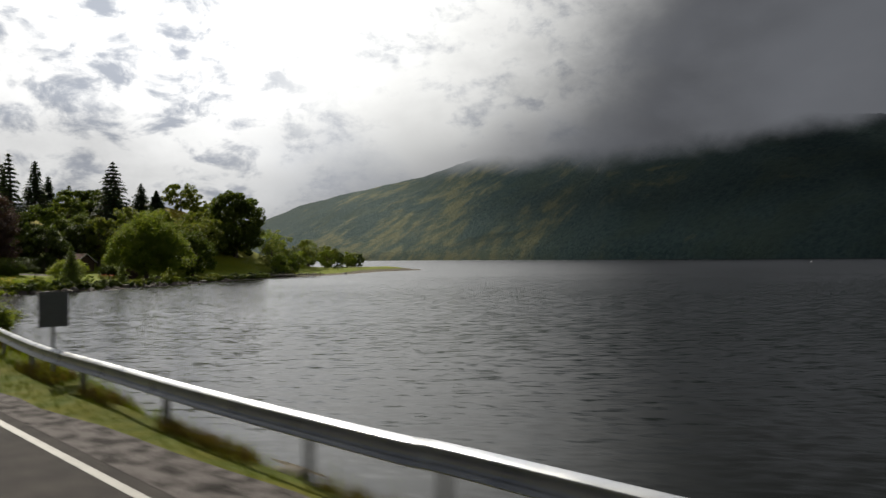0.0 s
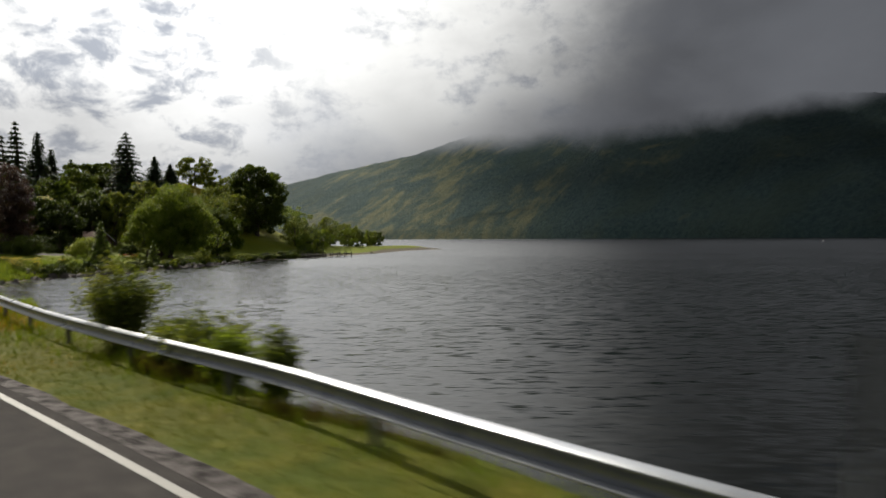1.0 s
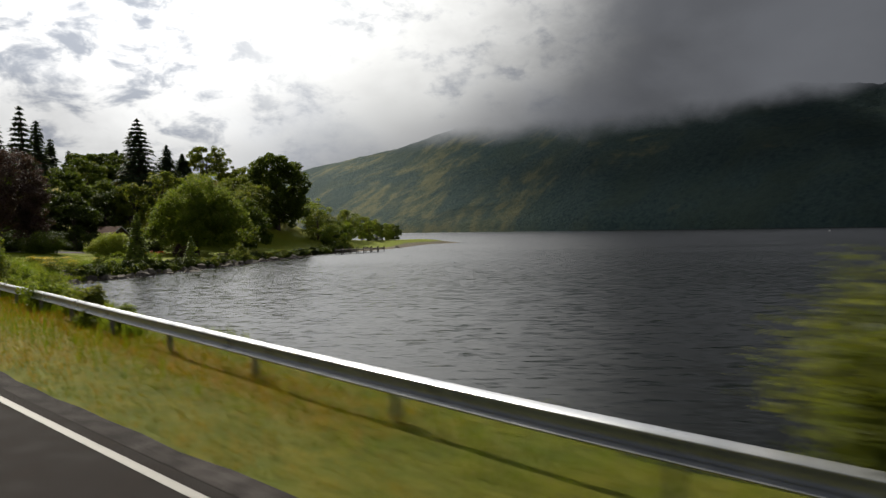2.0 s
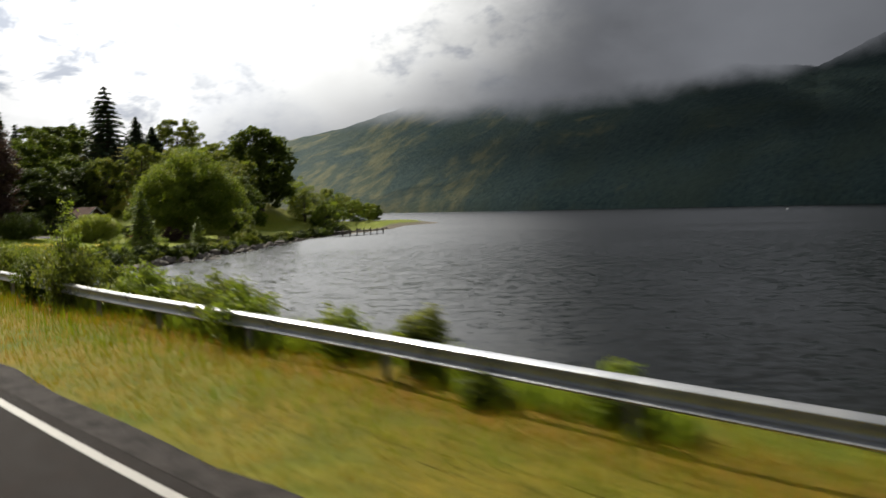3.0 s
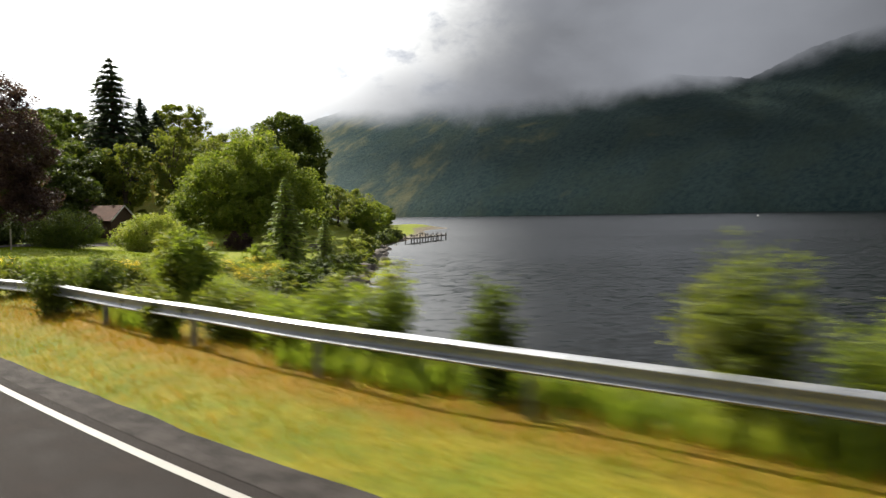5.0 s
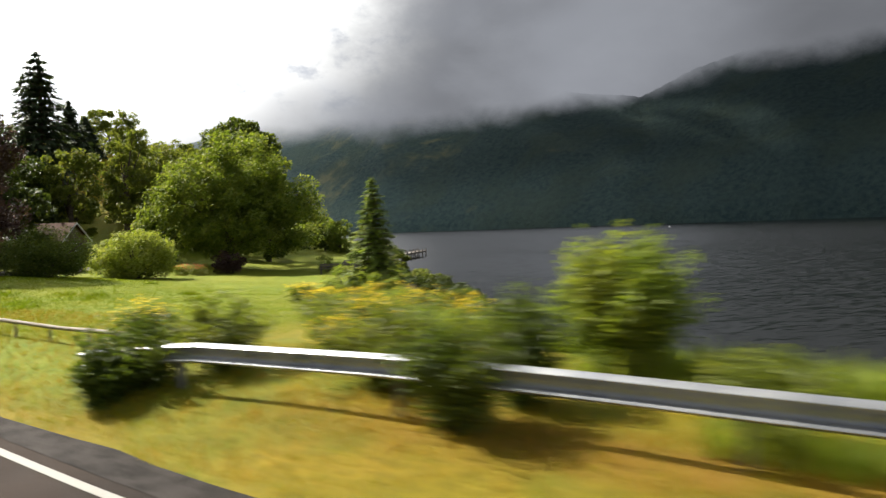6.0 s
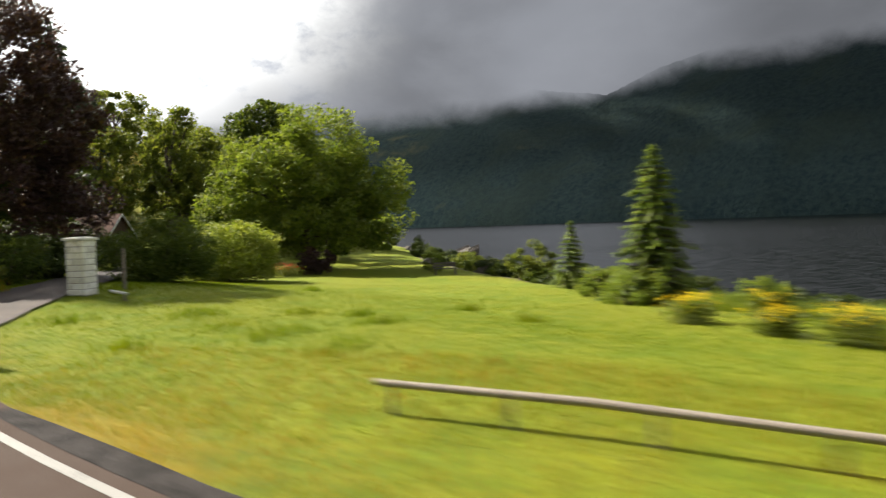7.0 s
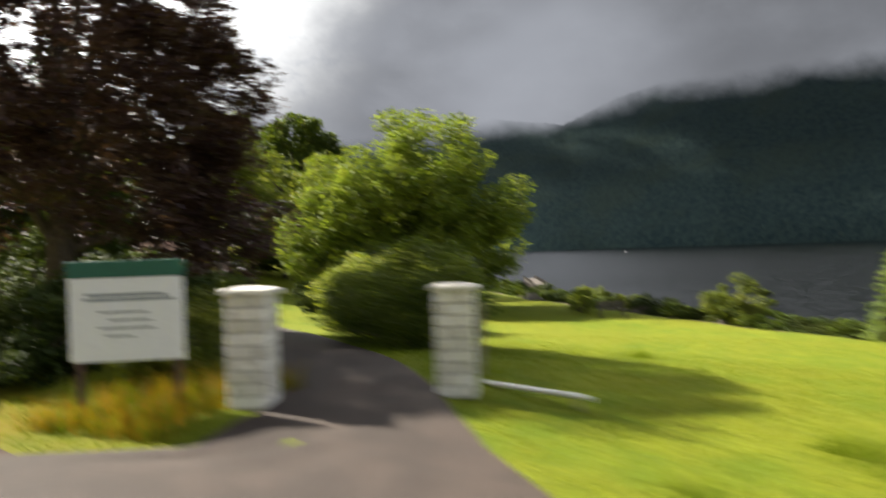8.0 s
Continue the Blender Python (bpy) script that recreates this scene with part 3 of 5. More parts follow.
wx = 4900.0
structure("water", mesh_of("water", [(-wx, -wx, WATER_Z), (wx, -wx, WATER_Z), (wx, wx, WATER_Z), (-wx, wx, WATER_Z)], [(0, 1, 2, 3)], M["water"]),
                  "dark grey rippled water of a loch", "water")


def ribbon(name, line, left, right, mat, lift, keep=None):
    """A strip along the line between two offsets, laid on the road's height."""
    line = np.asarray(line)
    t = np.gradient(line, axis=0)
    t /= np.hypot(*t.T)[:, None]
    nrm = np.c_[t[:, 1], -t[:, 0]]
    V = []
    cols = 5
    for i, p in enumerate(line):
        for c in range(cols):
            o = left[i] + (right[i] - left[i]) * c / (cols - 1)
            q = p + nrm[i] * o
            V.append((q[0], q[1], float(road_z(p[1])) + lift))
    F = []
    for i in range(len(line) - 1):
        if keep is not None and not keep[i]: continue
        for c in range(cols - 1):
            a = i * cols + c
            F.append((a, a + 1, a + cols + 1, a + cols))
    return mesh_of(name, V, F, mat)


sel = (ROAD[:, 1] > -120) & (ROAD[:, 1] < 420)
RL = spline(ROAD[sel][::2], 1.0)
edge_lat = np.interp(RL[:, 1], [-50, 12, 32, 40, 55, 64, 72, 80, 96, 104, 112, 119, 125, 200], [3.45, 3.44, 3.38, 3.3, 3.18, 3.3, 3.52, 3.8, 3.87, 3.8, 3.4, 2.98, 2.9, 3.1])
edge_lat = np.convolve(np.pad(edge_lat, 7, "edge"), np.ones(15) / 15, "valid")
shoulder = np.interp(RL[:, 1], [-20, 7, 10, 14, 18, 31, 41, 58, 64, 72, 78, 95, 104, 111, 118, 124, 135], [4.95, 4.8, 4.55, 4.3, 4.1, 3.95, 3.9, 3.95, 4.15, 4.3, 4.7, 4.65, 4.6, 4.15, 3.75, 3.5, 3.4])
shoulder = np.convolve(np.pad(shoulder, 3, "edge"), np.ones(7) / 7, "valid")
shoulder = shoulder + 0.06 * np.sin(RL[:, 1] * 0.9) * np.sin(RL[:, 1] * 0.43) + 0.04 * np.sin(RL[:, 1] * 2.3) * np.sin(RL[:, 1] * 0.7)
structure("road", ribbon("road", RL, np.full(len(RL), -3.5), shoulder, M["asphalt"], 0.0), "worn grey asphalt of a lochside road", "road")
keep = (RL[:, 1] < 123.0)
structure("edge_line", ribbon("edge_line", RL, edge_lat - 0.065, edge_lat + 0.065, M["road_paint"], 0.006, keep), "worn white edge line painted on asphalt", "road marking")

structure("road_shoulder", ribbon("road_shoulder", RL, edge_lat + 0.26, shoulder, M["shoulder"], 0.005, keep), "gravelly grey road shoulder beside the edge line", "road")
# drive mouth and drive
DRIVE = spline([(16.5, 131.2), (19.5, 131.7), (22.5, 132.2), (25, 132.8), (27.0, 133.6), (30, 135.6), (34, 138.9), (40, 144), (47, 150), (53, 155.5)], 0.5)
half = np.interp(DRIVE[:, 0], [16.5, 19.5, 22, 24.5, 26.2, 28, 53], [8.3, 5.2, 3.0, 1.75, 1.3, 1.2, 1.2])
left_half = np.interp(DRIVE[:, 0], [16.5, 19.5, 22, 24.0, 24.8, 25.6, 26.4, 28, 53], [16.0, 13.0, 9.5, 5.5, 2.3, 1.6, 1.4, 1.25, 1.2])
drive_run = np.r_[0, np.cumsum(np.hypot(*(DRIVE[1:] - DRIVE[:-1]).T))]
t = np.gradient(DRIVE, axis=0)
t /= np.hypot(*t.T)[:, None]
nrm = np.c_[t[:, 1], -t[:, 0]]
V, cols = [], 41
for i, p in enumerate(DRIVE):
    for c in range(cols):
        o = -left_half[i] + (left_half[i] + half[i]) * c / (cols - 1)
        q = p + nrm[i] * o
        V.append((q[0], q[1], 0))
V = np.array(V)
V[:, 2] = np.maximum(terrain(V[:, 0], V[:, 1])[0], road_z(V[:, 1]) * (V[:, 0] < 24) - 9 * (V[:, 0] >= 24)) + 0.06
ii = (np.arange(len(DRIVE) - 1)[:, None] * cols + np.arange(cols - 1)[None]).ravel()
structure("drive", smooth(mesh_of("drive", V, np.c_[ii, ii + 1, ii + cols + 1, ii + cols], M["drive"])), "brown gravelled drive between gate pillars", "drive")

# ---- far side of the loch ----


def shore_far(az):
    return np.interp(az, [20, 33, 40, 60, 90, 130], [3900, 3300, 2750, 1650, 1210, 1150])


def ridge_el(az):
    return np.interp(az, [20, 27, 31, 35, 39, 45, 50, 60, 70, 76, 80, 84, 88, 100, 130], [0.4, 1.2, 2.5, 4.3, 5.4, 6.5, 8.2, 10.2, 10.6, 9.8, 9.3, 11.0, 12.4, 13.6, 13.0])


az = np.linspace(18, 132, 420)
u = np.linspace(0, 1.35, 76)
A, U = np.meshgrid(az, u)
base = shore_far(A)
deep = base * 0.42 + 250
crest = np.tan(np.radians(ridge_el(A))) * (base + deep)
prof = np.where(U < 1, 1.12 * U ** 0.92 - 0.12 * U ** 3, 1 - 0.6 * (U - 1))
R = base + deep * U
HX, HY = 8 + np.sin(np.radians(A)) * R, 70 + np.cos(np.radians(A)) * R
rel = (0.10 * wobble(HX, HY, 330) + 0.03 * wobble(HX + 900, HY, 140)) * np.minimum(U, 1) * (1.15 - np.minimum(U, 1))
bank_in = 26 * np.sin(A * 0.23) + 6 * np.sin(A * 1.1)
HX, HY = HX + np.sin(np.radians(A)) * bank_in, HY + np.cos(np.radians(A)) * bank_in
HZ = WATER_Z - 6 + crest * prof + crest * rel + 12 * ss(0, 0.03, U) + 3 * wobble(HX, HY, 45) * ss(0, 0.1, U) + 3 * np.abs(np.sin(HX * 0.9) * np.sin(HY * 0.7)) * ss(0, .05, U)
n = len(az)
ii = (np.arange(len(u) - 1)[:, None] * n + np.arange(n - 1)[None]).ravel()
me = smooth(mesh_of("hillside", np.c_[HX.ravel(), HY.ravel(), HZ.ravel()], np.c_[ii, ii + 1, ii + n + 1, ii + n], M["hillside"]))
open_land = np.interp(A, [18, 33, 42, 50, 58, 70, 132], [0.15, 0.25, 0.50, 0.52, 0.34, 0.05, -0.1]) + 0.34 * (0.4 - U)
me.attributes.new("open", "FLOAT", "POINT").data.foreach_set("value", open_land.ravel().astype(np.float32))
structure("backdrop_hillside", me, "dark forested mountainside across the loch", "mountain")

# cloud that hides the tops
az = np.linspace(36, 130, 260)
el = np.linspace(5.0, 24.0, 60)
A, E = np.meshgrid(az, el)
R = shore_far(A) * 1.03 + 30
cloud_base = np.interp(A, [36, 44, 50, 60, 70, 78, 82, 86, 92, 130], [7.4, 6.8, 7.0, 7.3, 8.2, 8.9, 9.9, 10.9, 11.0, 11.4])
fade = (E - cloud_base + 0.7) / 2.0
side = ss(37, 50, A) * ss(24, 20, E)
CV = [np.c_[(8 + np.sin(np.radians(A)) * R).ravel(), (70 + np.cos(np.radians(A)) * R).ravel(), (2.6 + np.tan(np.radians(E)) * R).ravel()]]
q = (np.arange(len(el) - 1)[:, None] * len(az) + np.arange(len(az) - 1)[None]).ravel()
CF = [np.c_[q, q + 1, q + len(az) + 1, q + len(az)]]
# added deck over the mountain, unseen against the sky, keeps the sun off the slopes
raz, rr = np.linspace(32, 150, 120), np.linspace(850, 4600, 80)
A2, R2 = np.meshgrid(raz, rr)
CV.append(np.c_[(8 + np.sin(np.radians(A2)) * R2).ravel(), (70 + np.cos(np.radians(A2)) * R2).ravel(), (600 + 0.12 * (R2 - 850)).ravel()])
q = len(CV[0]) + (np.arange(len(rr) - 1)[:, None] * len(raz) + np.arange(len(raz) - 1)[None]).ravel()
CF.append(np.c_[q, q + 1, q + len(raz) + 1, q + len(raz)])
me = smooth(mesh_of("cloud", np.concatenate(CV), np.concatenate(CF), M["cloud"]))
me.attributes.new("fade", "FLOAT", "POINT").data.foreach_set("value", np.r_[fade.ravel(), np.full(A2.size, 1.1)].astype(np.float32))
me.attributes.new("side", "FLOAT", "POINT").data.foreach_set("value", np.r_[side.ravel(), (ss(33, 45, A2) * ss(850, 1020, R2)).ravel()].astype(np.float32))
structure("backdrop_cloud", me, "low grey rain cloud over the mountain tops, with an added sun-blocking deck", "cloud")

# ---- guard rail ----
rail_top = np.interp(RAIL[:, 1], [-30, 70, 88, 102, 105.7, 107.0, 108.3], [0.73, 0.73, 0.88, 0.90, 0.84, 0.72, 0.58])
W_BEAM = [(0.0, 0), (0.095, -0.046), (0.104, -0.056), (0.098, -0.072), (0.035, -0.120), (0.030, -0.200), (0.055, -0.234), (0.146, -0.264), (0.146, -0.272), (0.085, -0.305)]
guard = thing("guard_rail", "galvanised steel guard rail on short posts beside the water", "guard rail", (5.4, 0, 0))
tan = np.gradient(RAIL, axis=0)
tan /= np.hypot(*tan.T)[:, None]
to_road = np.c_[-tan[:, 1], tan[:, 0]]
prof2 = W_BEAM + [(o - 0.006, z) for o, z in reversed(W_BEAM)]
per = 16
for a in range(0, len(RAIL) - 1, per):
    b = min(a + per, len(RAIL) - 1)
    V, F = [], []
    lap = 0.004 * ((a // per) % 2)
    for i in range(a, b + 1):
        for o, z in prof2:
            q = RAIL[i] + to_road[i] * (o + lap)
            V.append((q[0] - 5.4, q[1], rail_top[i] + z))
    m = len(prof2)
    for i in range(b - a):
        for j in range(m):
            q, r = i * m + j, i * m + (j + 1) % m
            F.append((q, r, r + m, q + m))
    part("beam", mesh_of("beam", V, F, M["steel"]), guard)
# posts: channel section
bm = bmesh.new()
ring = [(-0.055, -0.02), (0.055, -0.02), (0.055, 0.03), (0.047, 0.03), (0.047, -0.012), (-0.047, -0.012), (-0.047, 0.03), (-0.055, 0.03)]
lo, hi = [bm.verts.new((x, y, -0.3)) for x, y in ring], [bm.verts.new((x, y, 1.0)) for x, y in ring]
for i in range(8):
    bm.faces.new((lo[i], lo[(i + 1) % 8], hi[(i + 1) % 8], hi[i]))
bm.faces.new(hi)
post_mesh = from_bm("post", bm, M["rail_post"])
for i in range(4, len(RAIL), 10):
    q = RAIL[i] - to_road[i] * 0.05
    g = ground_z(q[0], q[1])
    h = max(rail_top[i] - 0.06 - g, 0.12)
    part("post", post_mesh, guard, at=Matrix.Translation((q[0] - 5.4, q[1], g)) @ Matrix.Rotation(math.atan2(-tan[i][0], tan[i][1]), 4, "Z") @ Matrix.Diagonal((1, 1, h, 1)))

# ---- plants ----


def leaf_quads(centres, size, flat=0.35, droop=0.0):
    """Folded diamond leaves at the centres; flat: 1 lies level."""
    n = len(centres)
    nrm = rng.normal(size=(n, 3))
    nrm[:, 2] = np.abs(nrm[:, 2]) + flat * 2
    nrm /= np.linalg.norm(nrm, axis=1)[:, None]
    a = np.cross(nrm, rng.normal(size=(n, 3)))
    a /= np.linalg.norm(a, axis=1)[:, None]
    a[:, 2] -= droop
    b = np.cross(nrm, a)
    s = size * rng.uniform(0.6, 1.35, n)[:, None]
    base, tip = centres - a * s * 0.5, centres + a * s * 0.5
    l, r = centres + b * s * 0.33 + nrm * s * 0.10, centres - b * s * 0.33 + nrm * s * 0.10
    V = np.stack([base, l, tip, r], 1).reshape(-1, 3)
    F = np.arange(n * 4).reshape(n, 4)
    return V, F


def crown_points(clumps, per, spread):
    """Leaves gathered round the clump centres, thicker at their outside and on top."""
    n = len(clumps) * per
    d = rng.normal(size=(n, 3))
    d /= np.linalg.norm(d, axis=1)[:, None]
    r = rng.uniform(0.25, 1.0, n) ** 0.5
    c = np.repeat(clumps, per, 0)
    s = np.repeat(rng.uniform(0.7, 1.3, len(clumps)) * spread, per)
    return c + d * (r * s)[:, None] * np.array([1, 1, 0.72])


def crown_clumps(n, rx, ry, rz, zc, lump=0.18, low=-0.85):
    """Twig centres on rounded lobes that bulge from the crown, with hollows between them."""
    m = max(6, n // 6)
    g = np.arange(m) + 0.5
    th, zz = g * 2.39996 + rng.uniform(0, 6), 1 - 2 * g / m
    zz = np.clip(zz + rng.normal(size=m) * 0.10, low, 0.97)
    c = np.c_[np.sqrt(1 - zz ** 2) * np.cos(th), np.sqrt(1 - zz ** 2) * np.sin(th), zz]
    c = c * (0.66 * rng.uniform(1 - lump, 1 + lump, m))[:, None]
    d = rng.normal(size=(n, 3))
    own = rng.integers(0, m, n)
    d = d / np.linalg.norm(d, axis=1)[:, None] + c[own] * 0.9
    d /= np.linalg.norm(d, axis=1)[:, None]
    size = rng.uniform(0.28, 0.46, m)[own] * (1 + 3.0 / m)
    p = c[own] + d * (size * rng.uniform(0.7, 1.0, n) ** 0.5)[:, None]
    return p * np.array([rx, ry, rz]) * 1.08 + np.array([0, 0, zc])


def trunk_arrays(h, r, clumps, limbs=9, lean=0.3):
    top = Vector((rng.uniform(-lean, lean), rng.uniform(-lean, lean), h))
    pts = [Vector((0, 0, -0.4)), Vector((0, 0, 0.2)), top * 0.33 + Vector((0.05, 0, 0)), top * 0.66, top]
    V, F = tube_arrays(pts, [r * 1.5, r * 1.15, r * 0.9, r * 0.65, r * 0.25], 9)
    order = rng.permutation(len(clumps))[:limbs]
    for i in order:
        c = Vector(clumps[i])
        z0 = min(max(c.z * 0.45, h * 0.25), h * 0.9)
        s = top * (z0 / h)
        mid = s.lerp(c, 0.5) + Vector((0, 0, (c - s).length * 0.12))
        v, f = tube_arrays([s, mid, c], [r * 0.42, r * 0.25, r * 0.06], 5, len(V))
        V += v
        F += f
    return V, F


def tree(name, label, at, h, rx, ry, crown_low, mat, clumps=70, per=190, size=0.34, spread=None, group="", lump=0.18, turn=0.0, bough=None, limbs=False, lobes=()):
    """A broadleaved tree: h to the top; the crown begins crown_low up. lobes: rounded masses of the crown, as x, y, z and radius."""
    ob = thing(name, label, "tree", at, group, turn)
    rz = (h - crown_low) / 2
    cl = crown_clumps(clumps, rx * 0.86, ry * 0.86, rz * 0.88, crown_low + rz, lump)
    if lobes:
        whole = sum(q[3] ** 2 for q in lobes)
        cl = np.concatenate([crown_clumps(int(clumps * q[3] ** 2 / whole), q[3], q[3], q[3] * 0.85, q[2], lump) + np.array([q[0], q[1], 0]) for q in lobes])
    if bough:
        x, y, r, z0, z1 = bough
        cl = np.concatenate([cl, np.c_[x + rng.normal(size=60) * r * 0.5, y + rng.normal(size=60) * r * 0.5, rng.uniform(z0, z1, 60)]])
    spread = spread or 0.17 * min(rx, rz) + 0.2
    V, F = trunk_arrays(h * 0.72, max(0.03 * h, 0.05), cl)
    if limbs:
        a, b = 45, 36
        part("trunk", smooth(mesh_of("trunk", V[:a], F[:b], M["bark"])), ob)
        for i in range(a, len(V), 15):
            part("limb", smooth(mesh_of("limb", V[i:i + 15], np.array(F[b + (i - a) // 15 * 10:b + (i - a) // 15 * 10 + 10]) - i, M["bark"])), ob)
    else:
        part("trunk", smooth(mesh_of("trunk", V, F, M["bark"])), ob)
    V, F = leaf_quads(crown_points(cl, per, spread), size)
    part("crown", mesh_of("crown", V, F, mat), ob)
    return ob


def bush(name, label, at, h, rx, ry, mat, clumps=26, per=90, size=0.13, group="", category="shrub", lump=0.2, turn=0.0):
    ob = thing(name, label, category, at, group, turn)
    cl = crown_clumps(clumps, rx * 0.82, ry * 0.82, h * 0.46, h * 0.48, lump)
    skirt = rng.uniform(0, 2 * math.pi, clumps // 2)
    reach = np.sqrt(rng.uniform(0.1, 1, clumps // 2)) * 0.8
    cl = np.concatenate([cl, np.c_[np.cos(skirt) * reach * rx, np.sin(skirt) * reach * ry, rng.uniform(0.1, 0.45, clumps // 2) * h]])
    cl[:, 2] = np.maximum(cl[:, 2], 0.10 * h)
    V, F = [], []
    for i in rng.permutation(len(cl))[:10]:
        c = Vector(cl[i])
        v, f = tube_arrays([(c.x * 0.1, c.y * 0.1, -0.15), (c.x * 0.45, c.y * 0.45, c.z * 0.55), tuple(c)], [0.03 * h, 0.02 * h, 0.006 * h], 5, len(V))
        V += v
        F += f
    part("stem_work", mesh_of("stem_work", V, F, M["bark"]), ob)
    V, F = leaf_quads(crown_points(cl, per, 0.19 * min(rx, h) + 0.10), size)
    V[:, 2] = np.maximum(V[:, 2], 0.0)
    part("foliage", mesh_of("foliage", V, F, mat), ob)
    return ob


def shoots(name, label, at, h, r, mat, n=60, per=64, size=0.10, group="", category="shrub", turn=0.0):
    """A loose shrub: arching shoots from one foot, leafy from low down to their tips."""
    ob = thing(name, label, category, at, group, turn)
    a, u = rng.uniform(0, 2 * math.pi, n), np.sqrt(rng.uniform(0, 1, n))
    reach, top = r * (0.25 + 0.9 * u) * rng.uniform(0.75, 1.15, n), h * (1.0 - 0.42 * u ** 1.6) * rng.uniform(0.72, 1.04, n)
    top[:3] = h * np.array([1.0, 0.97, 0.92])
    reach[:3] *= 0.4
    foot = rng.normal(size=(n, 2)) * r * 0.16
    tips = np.c_[foot[:, 0] + np.cos(a) * reach, foot[:, 1] + np.sin(a) * reach, top]
    bend = rng.uniform(1.2, 2.2, n)
    V, F = [], []
    for i in range(0, n, 3):
        p = [(foot[i, 0] + (tips[i, 0] - foot[i, 0]) * q ** bend[i], foot[i, 1] + (tips[i, 1] - foot[i, 1]) * q ** bend[i], -0.12 + (top[i] + 0.12) * q) for q in (0.0, 0.35, 0.7, 1.0)]
        v, f = tube_arrays(p, [0.011 * h, 0.008 * h, 0.005 * h, 0.002], 4, len(V))
        V += v
        F += f
    part("stem_work", mesh_of("stem_work", V, F, M["bark"]), ob)
    q = rng.uniform(0.08, 1.02, (n, per)) ** 0.85
    ax = (foot[:, None, :] + (tips[:, None, :2] - foot[:, None, :]) * (q ** bend[:, None])[..., None])
    c = np.concatenate([ax, (top[:, None] * q)[..., None]], -1)
    w = (0.05 + 0.13 * r) * (1.25 - 0.7 * q)
    c = (c + rng.normal(size=c.shape) * w[..., None] * np.array([1, 1, 0.8])).reshape(-1, 3)
    c[:, 2] = np.maximum(c[:, 2], 0.02)
    V, F = leaf_quads(c, size, 0.2, 0.1)
    part("foliage", mesh_of("foliage", V, F, mat), ob)
    return ob


def conifer(name, label, at, h, r, mat, tiers=26, arms=9, per=20, size=0.5, low=0.06, group="", power=0.85, turn=0.0):
    ob = thing(name, label, "tree", at, group, turn)
    V, F = tube_arrays([(0, 0, -0.4), (0, 0, h * 0.3), (0.02 * h, 0, h * 0.7), (0, 0, h)], [0.028 * h, 0.02 * h, 0.011 * h, 0.002 * h], 8)
    cs, ax = [], []
    for k_ in range(tiers):
        f = k_ / (tiers - 1)
        z = h * (low + (0.985 - low) * f)
        reach = r * (1 - f) ** power * rng.uniform(0.82, 1.12) + 0.02 * h
        for a_ in range(arms):
            w = 2 * math.pi * (a_ + rng.uniform(-0.3, 0.3)) / arms + k_ * 0.7
            L = reach * rng.uniform(0.65, 1.12)
            way = Vector((math.cos(w), math.sin(w), 0))
            sag = rng.uniform(0.10, 0.30) * L * (1 - 0.8 * f)
            tip = way * L + Vector((0, 0, z - sag + 0.10 * L * f))
            if f < 0.9:
                v, fa = tube_arrays([(0, 0, z), way * L * 0.5 + Vector((0, 0, z - sag * 0.35)), tip], [0.006 * h, 0.004 * h, 0.001 * h], 4, len(V))
                V += v
                F += fa
            m = max(4, int(per * L / r))
            t = rng.uniform(0.12, 1.04, m)
            p = np.outer(t, np.array(way) * L)
            p[:, 2] += z - sag * t ** 1.6
            sidev = np.array([-way.y, way.x, 0])
            p += sidev * (rng.normal(size=m) * 0.16 * L * (1.1 - t))[:, None]
            p[:, 2] -= np.abs(rng.normal(size=m)) * 0.05 * L
            cs.append(p)
            ax.append(np.repeat(np.array([[way.x, way.y, -0.25]]), m, 0) + rng.normal(size=(m, 3)) * 0.35)
    part("trunk", smooth(mesh_of("trunk", V, F, M["bark"])), ob)
    c, a = np.concatenate(cs), np.concatenate(ax)
    a /= np.linalg.norm(a, axis=1)[:, None]
    b = np.cross(a, np.array([0, 0, 1.0])) + rng.normal(size=a.shape) * 0.25
    b /= np.linalg.norm(b, axis=1)[:, None]
    s = size * rng.uniform(0.6, 1.3, len(c))[:, None]
    dn = np.array([0, 0, -0.14])
    V = np.stack([c - a * s * 0.5, c + b * s * 0.24 + dn * s, c + a * s * 0.6 + dn * s, c - b * s * 0.24 + dn * s], 1).reshape(-1, 3)
    part("needles", mesh_of("needles", V, np.arange(len(V)).reshape(-1, 4), mat), ob)
    return ob


def on(x, y, dz=0.0):
    return (x, y, ground_z(x, y) + dz)


# big trees of the lawn and the point
tree("sycamore", "broad sunlit green sycamore at the edge of a lawn", on(63.4, 146.8), 13.5, 7.5, 7.3, 0.3, M["leaf_sycamore"], 420, 165, 0.31, 1.25, lump=0.2, limbs=True,
     lobes=((0.6, -0.4, 9.8, 3.9), (-1.4, 2.2, 7.6, 3.6), (2.0, -2.6, 7.4, 3.7), (-2.9, 4.2, 4.6, 3.0), (3.4, -4.2, 4.6, 2.9), (-1.6, -2.6, 5.2, 3.2), (2.2, 3.0, 5.4, 3.2), (0.0, 0.2, 3.6, 2.6)))
tree("round_tree", "dark round broadleaved tree on the shore", on(100, 175.5), 20.6 - ground_z(100, 175.5), 7.6, 7.2, 0.5, M["leaf_dark"], 180, 150, 0.55, lump=0.1)
tree("copper_beech", "tall dark purple copper beech beside the gate", on(33.6, 146.6), 14.2, 6.4, 6.2, 2.6, M["leaf_copper"], 400, 140, 0.23, 0.85, lump=0.2, bough=(3.0, -2.4, 2.2, 1.2, 6.5), limbs=True)
